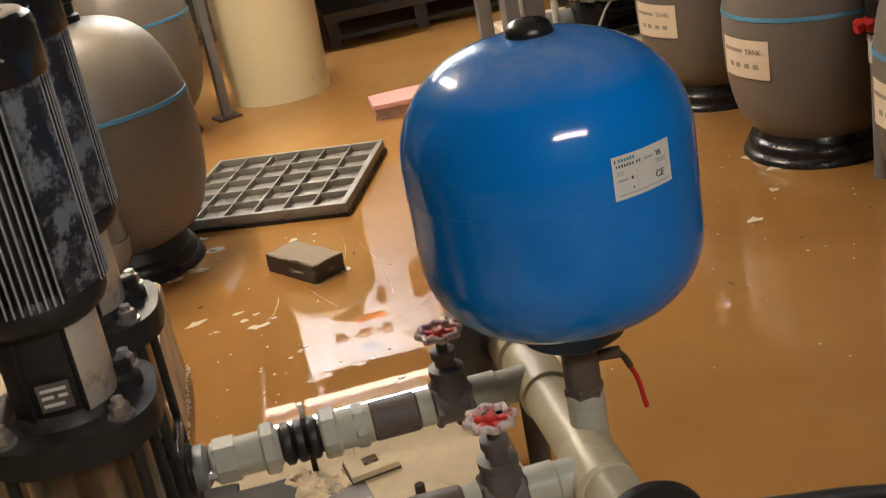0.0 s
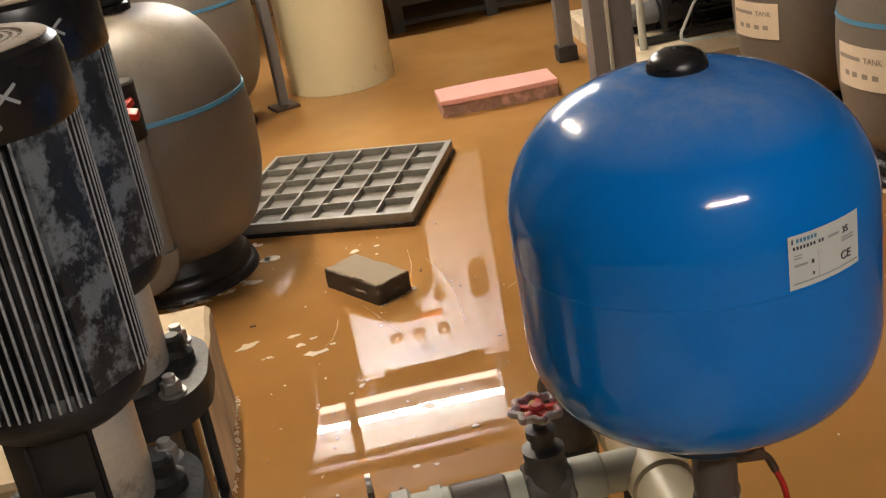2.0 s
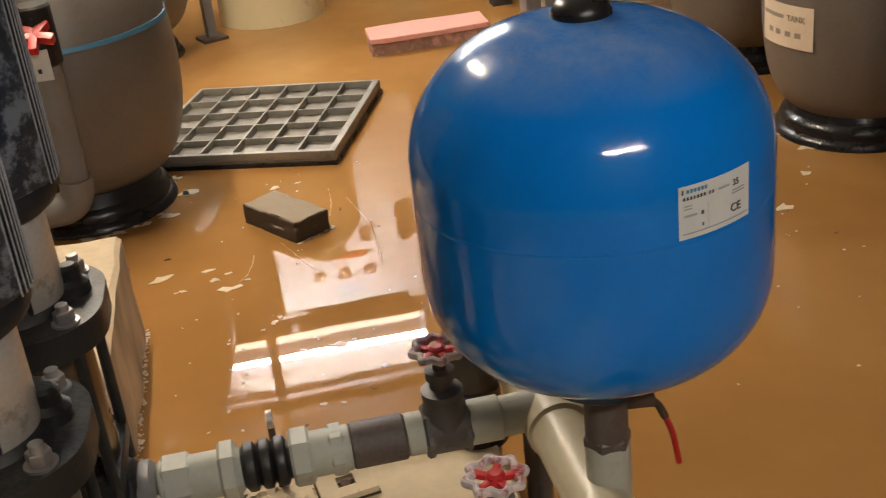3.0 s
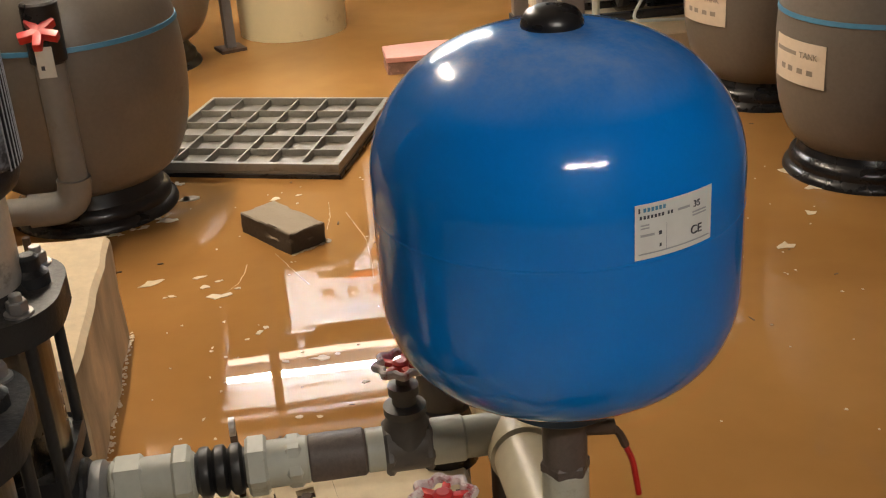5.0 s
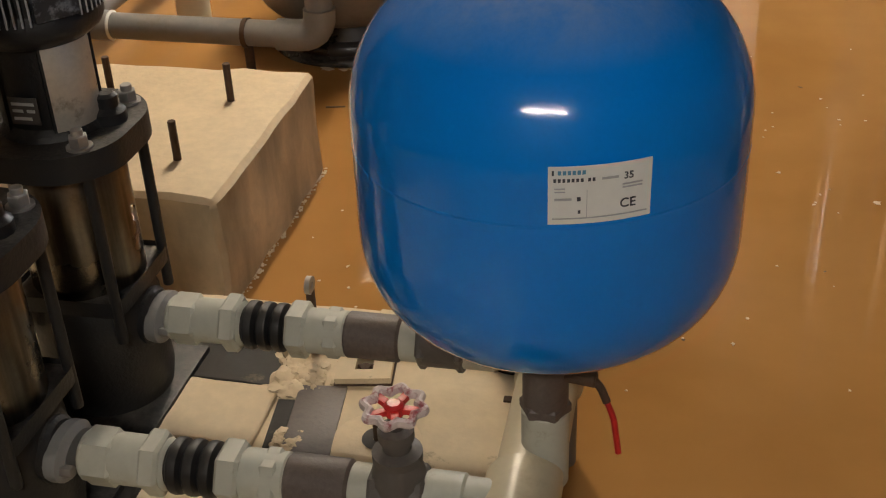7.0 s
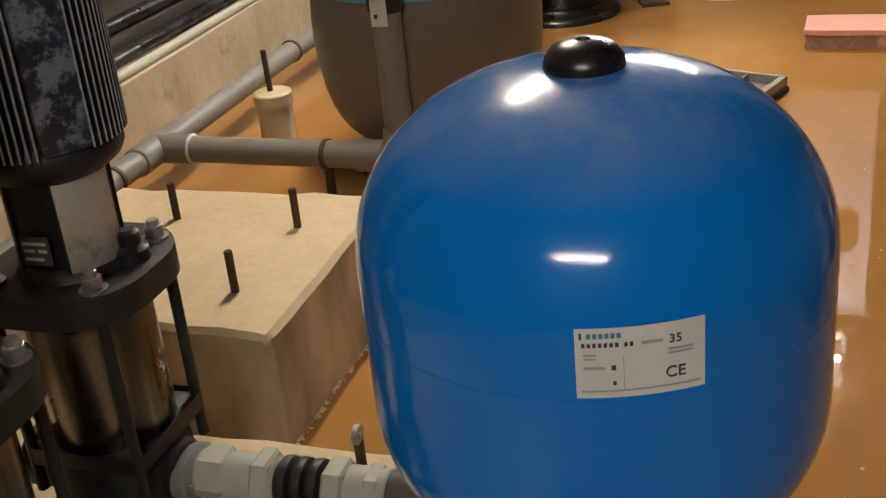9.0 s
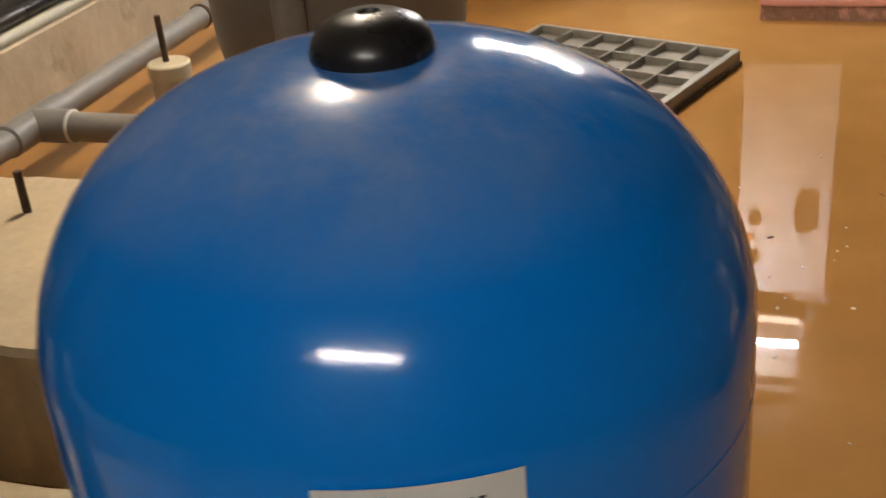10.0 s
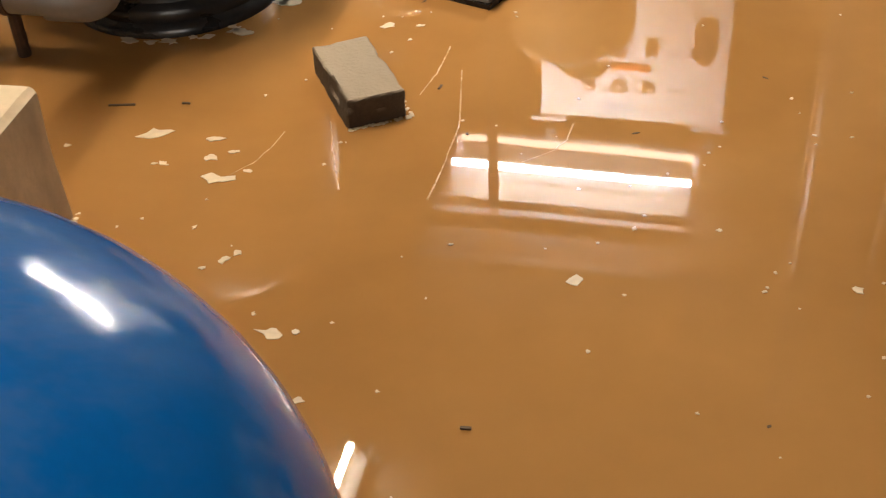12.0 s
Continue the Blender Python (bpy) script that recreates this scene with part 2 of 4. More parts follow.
DARKM = mat("dark_lumber", (0.035, 0.03, 0.026), 0.7, vary=0.3, scale=6, bump=0.3)
SCUM = mat("pale_foam_flake", (0.70, 0.57, 0.39), 0.5, vary=0.15, bump=0.2)
# Pale colour painted for reflective wave streaks on the water.
STRAND = mat("thin_wave_streak", (0.50, 0.31, 0.135), 0.3, vary=0.25, scale=60, bump=0.1)
SILT = mat("dark_flake", (0.12, 0.07, 0.03), 0.7, vary=0.3, bump=0.1)
BRASS = mat("brass_fitting", (0.50, 0.36, 0.14), 0.35, metal=0.9, vary=0.15, bump=0.1)
GREEN = mat("pale_green_tank", (0.45, 0.52, 0.42), 0.45, vary=0.08, bump=0.05)
TUBE_FAR_M = glow("lit_tube_far", (1.0, 0.97, 0.93), TUBE_FAR)
TUBE_DIM_M = glow("fading_tube", (1.0, 0.72, 0.55), 12.0)
TUBE_OFF = mat("unlit_tube_glass", (0.62, 0.58, 0.52), 0.2, vary=0.05, bump=0)
TUBE_SIDE_M = glow("lit_tube_side", (1.0, 0.86, 0.68), TUBE_SIDE)
TUBE_BACK_M = glow("lit_tube_back", (1.0, 0.95, 0.87), TUBE_BACK)


# ---- mesh tools ----
def mesh_of(bm, name, material, smooth=True, angle=35):
    bmesh.ops.recalc_face_normals(bm, faces=bm.faces)
    me = bpy.data.meshes.new(name)
    if smooth:
        lim = radians(angle)
        for f in bm.faces:
            f.smooth = True
        for e in bm.edges:
            if len(e.link_faces) == 2 and e.calc_face_angle(0) > lim:
                e.smooth = False
    bm.to_mesh(me)
    bm.free()
    me.materials.append(material)
    return me


def part(name, bm, material, parent=None, label="", at=None, smooth=True):
    ob = new(name, mesh_of(bm, name, material, smooth))
    if at is not None:
        ob.matrix_basis = at
    if parent:
        ob.parent = parent
    if label:
        ob["label"] = label
    return ob


def thing(name, label, category, at=None, group="", kind=""):
    ob = new(name)
    ob.empty_display_size = 0.05
    if at is not None:
        ob.matrix_basis = at
    return tagged(ob, label, category, group, kind)


def box(bm, lo, hi, bevel=0.0, m=None, segs=2):
    r = bmesh.ops.create_cube(bm, size=1.0)
    vs = r["verts"]
    c = [(a + b) / 2 for a, b in zip(lo, hi)]
    s = [b - a for a, b in zip(lo, hi)]
    bmesh.ops.transform(bm, matrix=Matrix.Translation(c) @ Matrix.Diagonal((*s, 1)), verts=vs)
    if bevel:
        es = list({e for v in vs for e in v.link_edges})
        g = bmesh.ops.bevel(bm, geom=es, offset=bevel, segments=segs, affect="EDGES", profile=0.7)
        vs = list({v for f in g["faces"] for v in f.verts} | {v for v in vs if v.is_valid})
    if m is not None:
        bmesh.ops.transform(bm, matrix=m, verts=[v for v in vs if v.is_valid])
    return bm


def B(lo, hi, bevel=0.0, m=None, segs=2):
    return box(bmesh.new(), lo, hi, bevel, m, segs)


def lathe(profile, segs=48, bm=None, m=None, a0=0.0, a1=360.0):
    """Turns a profile of (radius, z) round the z axis."""
    bm = bm or bmesh.new()
    full = abs(a1 - a0) >= 359.9
    n = segs if full else segs + 1
    rings, made = [], []
    for r, z in profile:
        if r < 1e-6:
            v = bm.verts.new((0, 0, z))
            rings.append([v] * n)
            made.append(v)
        else:
            ring = [bm.verts.new((r * math.cos(radians(a0 + (a1 - a0) * i / segs)), r * math.sin(radians(a0 + (a1 - a0) * i / segs)), z)) for i in range(n)]
            rings.append(ring)
            made += ring
    for p, q in zip(rings, rings[1:]):
        for i in range(n if full else n - 1):
            j = (i + 1) % n
            vs = []
            for v in (p[i], p[j], q[j], q[i]):
                if v not in vs:
                    vs.append(v)
            if len(vs) >= 3:
                bm.faces.new(vs)
    if m is not None:
        bmesh.ops.transform(bm, matrix=m, verts=made)
    return bm


def axis(p, q):
    """A pose whose z runs from p to q."""
    d = Vector(q) - Vector(p)
    return Matrix.Translation(p) @ d.to_track_quat("Z", "Y").to_matrix().to_4x4(), d.length


def rod(p, q, r, segs=20, bm=None, r2=None):
    m, n = axis(p, q)
    r2 = r if r2 is None else r2
    c = min(r, r2) * 0.12
    return lathe([(0, 0), (r - c, 0), (r, c), (r2, n - c), (r2 - c, n), (0, n)], segs, bm, m)


def pipe(points, r, segs=18, bend=0.0, bm=None):
    """A round pipe along points, with rounded bends."""
    pts = [Vector(p) for p in points]
    path = [pts[0]]
    for a, b, c in zip(pts, pts[1:], pts[2:]):
        if bend:
            u, v = (a - b).normalized(), (c - b).normalized()
            for i in range(7):
                t = i / 6
                path.append((b + u * bend) * (1 - t) ** 2 + b * 2 * t * (1 - t) + (b + v * bend) * t ** 2)
        else:
            path.append(b)
    path.append(pts[-1])
    bm = bm or bmesh.new()
    rings, side = [], None
    for i, p in enumerate(path):
        d = (path[min(i + 1, len(path) - 1)] - path[max(i - 1, 0)]).normalized()
        if side is None:
            side = d.orthogonal().normalized()
        side = (side - d * side.dot(d)).normalized()
        up = d.cross(side)
        rings.append([bm.verts.new(p + side * r * math.cos(2 * math.pi * k / segs) + up * r * math.sin(2 * math.pi * k / segs)) for k in range(segs)])
    for p, q in zip(rings, rings[1:]):
        for i in range(segs):
            bm.faces.new((p[i], p[(i + 1) % segs], q[(i + 1) % segs], q[i]))
    bm.faces.new(rings[0]), bm.faces.new(rings[-1])
    return bm


def hexagon(p, q, r, bm=None):
    m, n = axis(p, q)
    c = r * 0.1
    return lathe([(0, 0), (r - c, 0), (r, c), (r, n - c), (r - c, n), (0, n)], 6, bm, m)


def slab(outline, z0, z1, bm=None):
    """A plate from an outline in x and y."""
    bm = bm or bmesh.new()
    a = [bm.verts.new((x, y, z0)) for x, y in outline]
    b = [bm.verts.new((x, y, z1)) for x, y in outline]
    bm.faces.new(a), bm.faces.new(b)
    for i in range(len(a)):
        j = (i + 1) % len(a)
        bm.faces.new((a[i], a[j], b[j], b[i]))
    return bm


def rounded(w, h, r, n=5):
    out = []
    for cx, cy, a in ((w / 2 - r, h / 2 - r, 0), (-w / 2 + r, h / 2 - r, 90), (-w / 2 + r, -h / 2 + r, 180), (w / 2 - r, -h / 2 + r, 270)):
        for i in range(n + 1):
            t = radians(a + 90 * i / n)
            out.append((cx + r * math.cos(t), cy + r * math.sin(t)))
    return out


def rough_block(lo, hi, step=0.03, amount=0.006, edge=0.012, seed=0.0, freq=9.0):
    """A cast block with worn edges and an uneven skin."""
    bm = bmesh.new()
    box(bm, lo, hi, edge, segs=3)
    n = max(1, int(max(b - a for a, b in zip(lo, hi)) / step / 2))
    bmesh.ops.subdivide_edges(bm, edges=[e for e in bm.edges if e.calc_length() > step * 2], cuts=min(14, n), use_grid_fill=True)
    for v in bm.verts:
        p = v.co * freq + Vector((seed, seed, seed))
        v.co += Vector((noise.noise(p), noise.noise(p + Vector((7, 0, 0))), noise.noise(p + Vector((0, 7, 0))))) * amount
    return bm


def words(text, size, material, at, parent, name="lettering", thick=0.0004):
    c = bpy.data.curves.new(name, "FONT")
    c.body, c.size, c.align_x, c.align_y, c.extrude = text, size, "CENTER", "CENTER", thick
    c.materials.append(material)
    ob = new(name, c)
    ob.matrix_basis = at
    ob.parent = parent
    return ob


# ---- setting ----
X0, X1, Y0, Y1 = -1.75, 3.3, -1.7, 7.7
bm = bmesh.new()
bmesh.ops.create_grid(bm, x_segments=2, y_segments=2, size=1.0)
bmesh.ops.transform(bm, matrix=Matrix.Translation(((X0 + X1) / 2, (Y0 + Y1) / 2, 0)) @ Matrix.Diagonal(((X1 - X0) / 2, (Y1 - Y0) / 2, 1, 1)), verts=bm.verts)
tagged(part("water", bm, WATER), "still muddy orange-brown flood water covering the floor", "water", kind="structure")
tagged(part("floor", B((X0, Y0, -0.32), (X1, Y1, -0.22)), CONCRETE), "concrete basement floor under the flood", "floor", kind="structure")
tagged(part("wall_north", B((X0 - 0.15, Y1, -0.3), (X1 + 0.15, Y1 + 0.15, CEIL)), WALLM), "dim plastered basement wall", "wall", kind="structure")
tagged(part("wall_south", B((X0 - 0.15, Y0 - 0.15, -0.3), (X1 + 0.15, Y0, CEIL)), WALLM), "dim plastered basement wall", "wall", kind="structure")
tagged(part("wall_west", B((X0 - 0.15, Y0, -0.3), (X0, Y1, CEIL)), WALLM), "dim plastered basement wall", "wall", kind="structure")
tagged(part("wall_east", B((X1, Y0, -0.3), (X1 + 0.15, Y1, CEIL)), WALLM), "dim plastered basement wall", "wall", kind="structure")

# ceiling with a pale boarded bay over the far lamp
bm = B((X0, Y0, CEIL), (X1, Y1, CEIL + 0.15))
tagged(part("ceiling", bm, CEILM), "brownish rendered basement ceiling", "ceiling", kind="structure")
SOFFIT = 1.788
bm = B((0.03, 4.90, SOFFIT), (1.045, 5.90, CEIL - 0.002), 0.003)
tagged(part("ceiling_soffit", bm, PALE), "pale boarded soffit dropped from the ceiling round the far lamp", "ceiling soffit", kind="structure")
for y, w in ((5.80, 0.02), (5.335, 0.008), (5.24, 0.02), (4.945, 0.016)):
    tagged(part("trim", B((0.03, y - w, SOFFIT - 0.025), (1.045, y + w, SOFFIT - 0.001), 0.003), ENAMEL), "white batten under the pale soffit", "trim", kind="structure")
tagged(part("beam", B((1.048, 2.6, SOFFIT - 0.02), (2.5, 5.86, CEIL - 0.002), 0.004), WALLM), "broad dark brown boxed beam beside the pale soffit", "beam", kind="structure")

# low plastered kerb wall along the west side
WX, WZ = -0.895, 0.217
bm = rough_block((WX - 0.16, -0.4, -0.25), (WX, 6.6, WZ), 0.06, 0.008, 0.012, 3.0)
tagged(part("wall_low", bm, PLASTER), "low cream plastered kerb wall with damp stains", "wall", kind="structure")
bm = B((X0 + 0.002, -0.4, WZ + 0.06), (WX - 0.06, 6.6, WZ + 0.10), 0.01)
tagged(part("ledge", bm, DARKM), "dark grey ledge slab behind the low wall", "ledge", kind="structure")


# ---- lamps ----
def batten_lamp(at, length, lit, dim, label, spread=0.045, drop=0.075):
    t = thing("fluorescent_lamp", label, "ceiling lamp", at, "ceiling lamps")
    part("housing", B((-length / 2 - 0.03, -spread * 0.62, -0.03), (length / 2 + 0.03, spread * 0.62, 0.0), 0.008), ENAMEL, t)
    for s, m_ in ((1, lit), (-1, dim)):
        y = spread * s
        part("tube", rod((-length / 2, y, -drop), (length / 2, y, -drop), 0.014, 12), m_, t)
        for e in (-1, 1):
            part("lamp_holder", B((e * (length / 2 + 0.012) - 0.012, y - 0.018, -drop - 0.02), (e * (length / 2 + 0.012) + 0.012, y + 0.018, -0.002), 0.004), ENAMEL, t)
    return t


batten_lamp(pose(0.555, 5.55, SOFFIT - 0.002, 0, 0, 180), 0.975, TUBE_FAR_M, TUBE_DIM_M, "white twin-tube lamp with one bright tube", 0.093, 0.10)
batten_lamp(pose(0.0, 3.62, CEIL - 0.002, 0, 0, 90), 1.15, TUBE_SIDE_M, TUBE_OFF, "white twin-tube batten lamp on the brown ceiling")
batten_lamp(pose(1.03, -0.47, CEIL - 0.002, 0, 0, 180), 0.95, TUBE_BACK_M, TUBE_DIM_M, "white twin-tube batten lamp near the entrance")


# ---- concrete plinths ----
def bolt(p, h, r, t, material=RUST):
    part("anchor_bolt", rod(p, (p[0], p[1], p[2] + h), r, 10), material, t)


t = thing("pump_plinth", "long pale concrete plinth under the two pumps", "plinth")
part("block", rough_block((-0.42, 0.62, -0.24), (0.722, 2.061, 0.128), 0.05, 0.006, 0.014, 1.0), CONCRETE, t)
part("screed_patch", rough_block((0.46, 0.8, 0.10), (0.718, 2.05, 0.136), 0.04, 0.004, 0.008, 6.0), SCREED, t, "smoother cream screed patch")
# Pad darkened for shade round the pump bases, besides its oil.
part("grout_pad", rough_block((-0.04, 1.37, 0.10), (0.26, 1.96, 0.134), 0.04, 0.005, 0.01, 2.0), DARKGROUT, t, "grout pad under the pumps, dark with oil and painted shade")
t = thing("spare_plinth", "empty pale concrete plinth with four rusty anchor bolts", "plinth")
part("block", rough_block((-0.47, 2.194, -0.24), (0.138, 2.752, 0.226), 0.035, 0.009, 0.026, 5.0), CONCRETE, t)
for x, y in ((0.011, 2.597), (0.012, 2.33), (-0.25, 2.60), (-0.25, 2.33)):
    bolt((x, y, 0.221), 0.082, 0.0075, t)
bm = bmesh.new()
for i in range(150):
    y = 2.185 + 0.575 * random.random()
    bmesh.ops.create_icosphere(bm, subdivisions=1, radius=random.uniform(0.0012, 0.005), matrix=Matrix.Translation((0.1375 + random.random() ** 2 * 0.009, y, 0.001)) @ Matrix.Diagonal((1, 1, 0.35, 1)))
tagged(part("scum_line", bm, SCUM), "pale foam flakes along the plinth at the waterline", "foam", kind="stuff")


# ---- pumps ----
def fin_parts(parent, me, m, angles):
    """One fin after another round an axis, all on one mesh."""
    for a in angles:
        ob = new("cooling_fin", me)
        ob.matrix_basis = m @ pose(0, 0, 0, 0, 0, a)
        ob.parent = parent


def pump(at, label):
    t = thing("multistage_pump", label, "pump", at, "pumps on the plinth")
    base = bmesh.new()
    box(base, (-0.105, -0.105, 0), (0.105, 0.105, 0.022), 0.006)
    lathe([(0.085, 0.02), (0.09, 0.05), (0.088, 0.17), (0.075, 0.2), (0, 0.2)], 32, base)
    rod((-0.135, 0, 0.145), (0.09, 0, 0.145), 0.042, 20, base)
    part("pump_foot", base, IRON, t, "black cast iron pump foot")
    fl = lathe([(0, 0), (0.046, 0), (0.048, 0.006), (0.048, 0.016), (0.036, 0.024), (0, 0.024)], 24, None, pose(0.088, 0, 0.145, 0, 90, 0) @ Matrix.Diagonal((0.66, 0.95, 1, 1)))
    of = part("outlet_flange", fl, PVC, t, "grey oval outlet flange")
    for s in (-1, 1):
        part("bolt", hexagon((0.108, 0.035 * s, 0.145), (0.122, 0.035 * s, 0.145), 0.008), ZINC, of)
    part("clamp_ring", B((-0.082, -0.082, 0.195), (0.082, 0.082, 0.212), 0.02), IRON, t)
    part("sleeve", lathe([(0.074, 0.205), (0.0765, 0.21), (0.0765, 0.4), (0.074, 0.405)], 48), STEEL, t, "stained stainless steel sleeve with painted reflection streaks")
    head = slab(rounded(0.214, 0.214, 0.084, 10), 0.40, 0.436)
    bmesh.ops.bevel(head, geom=[e for e in head.edges if abs(e.verts[0].co.z - e.verts[1].co.z) < 1e-5], offset=0.006, segments=2, affect="EDGES")
    lathe([(0.07, 0.434), (0.06, 0.45), (0.05, 0.455), (0, 0.455)], 32, head)
    part("pump_head", head, IRON, t, "dusty black cast iron pump head")
    for sx in (-1, 1):
        for sy in (-1, 1):
            p = (0.068 * sx, 0.068 * sy)
            q = (0.0735 * sx, 0.0735 * sy)
            part("tie_rod", rod((*q, 0.15), (*q, 0.405), 0.0075, 12), IRON, t)
            nut = bmesh.new()
            lathe([(0, 0.436), (0.0165, 0.436), (0.0165, 0.439), (0, 0.439)], 18, nut, Matrix.Translation((*p, 0)))
            hexagon((*p, 0.439), (*p, 0.453), 0.0125, nut)
            rod((*p, 0.45), (*p, 0.461), 0.0075, 12, nut)
            part("nut", nut, ZINC, t)
    stool = bmesh.new()
    for a in (45, 135, 225, 315):
        part("stool_leg", B((0.035, -0.018, 0.44), (0.0608, 0.018, 0.565), 0.004, pose(0, 0, 0, 0, 0, a)), IRON, t)
    lathe([(0.0, 0.44), (0.03, 0.44), (0.028, 0.56), (0, 0.56)], 24, stool)
    part("coupling", stool, STEEL, t, "steel shaft coupling")
    part("stool_drum", lathe([(0.058, 0.444), (0.059, 0.448), (0.059, 0.56), (0.057, 0.562)], 40), IRON, t, "black cast iron motor stool")
    part("coupling_guard", lathe([(0.0625, 0.446), (0.064, 0.449), (0.064, 0.556), (0.0625, 0.559)], 14, None, None, -58, 8), GUARD, t, "bent stainless coupling guard")
    part("data_plate", B((-0.016, -0.0668, 0.462), (0.022, -0.065, 0.497), 0.0005), VALVE, t, "worn grey data plate")
    for z, a_, b_ in ((0.489, -0.012, 0.018), (0.480, -0.012, 0.002), (0.480, 0.007, 0.018), (0.470, -0.012, 0.012)):
        part("printed_bar", B((a_, -0.0674, z - 0.002), (b_, -0.0669, z + 0.002)), PAPER, t)
    part("vent_plug", lathe([(0, 0.434), (0.022, 0.434), (0.022, 0.45), (0.014, 0.456), (0.014, 0.47), (0.009, 0.474), (0, 0.474)], 12, None, pose(0.07, 0.012, 0)), IRON, t, "black vent plug")
    part("motor_flange", lathe([(0, 0.556), (0.068, 0.556), (0.081, 0.566), (0.086, 0.576), (0.086, 0.588), (0.08, 0.60), (0, 0.60)], 48), IRON, t, "black motor flange")
    part("motor_body", lathe([(0, 0.59), (0.078, 0.59), (0.078, 0.842), (0, 0.842)], 48), MOTOR, t, "dark slate motor body with worn pale dust")
    fin = mesh_of(B((0.075, -0.0014, 0.592), (0.0925, 0.0014, 0.838), 0.0008, segs=1), "cooling_fin", MOTOR)
    fin.materials.append(FIN_EDGE)
    for f in fin.polygons:
        if f.center.x > 0.0908:
            f.material_index = 1
    panels = (-38, 52, 142, 232)
    fin_parts(t, fin, Matrix.Identity(4), [a for a in (i * 5.625 - 3 for i in range(64)) if min(abs((a - p + 180) % 360 - 180) for p in panels) > 18])
    for a in panels:
        part("side_panel", B((0.073, -0.028, 0.594), (0.0888, 0.028, 0.836), 0.006, pose(0, 0, 0, 0, 0, a)), FLAKY, t, "flat panel with flaking black and grey paint")
    cover = lathe([(0.0925, 0.835), (0.0945, 0.838), (0.0945, 0.888), (0.0915, 0.899), (0.085, 0.904), (0.07, 0.9045), (0.07, 0.893), (0, 0.893)], 56)
    fc = part("fan_cover", cover, BLACK, t, "black sheet metal fan cover")
    g = bmesh.new()
    for r in (0.006, 0.0135, 0.021, 0.0285, 0.036, 0.0435, 0.051, 0.0585):
        lathe([(r - 0.0019, 0.901), (r - 0.0019, 0.9055), (r + 0.0019, 0.9055), (r + 0.0019, 0.901)], 40, g)
    for a in range(0, 180, 15):
        box(g, (-0.066, -0.0014, 0.9005), (0.066, 0.0014, 0.905), 0, pose(0, 0, 0, 0, 0, a))
    part("fan_grille", g, DUSTY, fc, "beige dusty ring grille")
    part("cover_top", lathe([(0.065, 0.901), (0.083, 0.9047), (0.0852, 0.9046), (0.0828, 0.9062), (0.065, 0.9064), (0.065, 0.901)], 56), DUSTY, fc, "beige dust on the cover rim")
    sc = lathe([(0, 0), (0.003, 0), (0.003, 0.0015), (0, 0.002)], 12, None, pose(0.094 * math.cos(radians(-62)), 0.094 * math.sin(radians(-62)), 0.85, 0, 90, -62))
    part("screw", sc, ZINC, fc)
    lg = bmesh.new()
    for dz, tilt in ((0, 35), (0.0, -35)):
        box(lg, (0.0947, -0.014, -0.0014), (0.0955, 0.014, 0.0014), 0, pose(0, 0, 0.872, 0, 0, -55) @ pose(0, 0, 0, tilt, 0, 0))
    box(lg, (0.0947, -0.004, -0.004), (0.0955, 0.004, 0.004), 0, pose(0, 0, 0.872, 0, 0, -66))
    part("badge", lg, INK_PALE, fc, "pale printed mark")
    return t


pump_far = pump(pose(0.1305, 1.7975, 0.122), "vertical multistage pump with dark finned motor on concrete plinth")
pump_near = copy_thing(pump_far, pose(0.134, 1.514, 0.122))


# ---- discharge pipes from pumps to the header ----
PZ = 0.273


def handwheel(parent, x, z):
    w = bmesh.new()
    n = 12
    rings = []
    segs = 60
    for i in range(segs):
        a = 2 * math.pi * i / segs
        R = 0.030 + 0.0036 * math.cos(a * 8)
        ring = []
        for k in range(8):
            b = 2 * math.pi * k / 8
            ring.append(w.verts.new(((R + 0.0055 * math.cos(b)) * math.cos(a), (R + 0.0055 * math.cos(b)) * math.sin(a), 0.006 * math.sin(b))))
        rings.append(ring)
    for i in range(segs):
        p, q = rings[i], rings[(i + 1) % segs]
        for k in range(8):
            w.faces.new((p[k], p[(k + 1) % 8], q[(k + 1) % 8], q[k]))
    hw = part("handwheel", w, WHEELPINK, parent, "chipped pink-white scalloped handwheel", pose(x, 0, z))
    for a in range(0, 360, 72):
        part("spoke", B((0.006, -0.0045, -0.006), (0.029, 0.0045, 0.001), 0.002, pose(0, 0, 0, 0, 0, a)), RED, hw, "red spoke")
    part("hub", lathe([(0, -0.008), (0.011, -0.008), (0.011, 0.003), (0.007, 0.006), (0, 0.006)], 16), RED, hw, "red hub")
    return hw


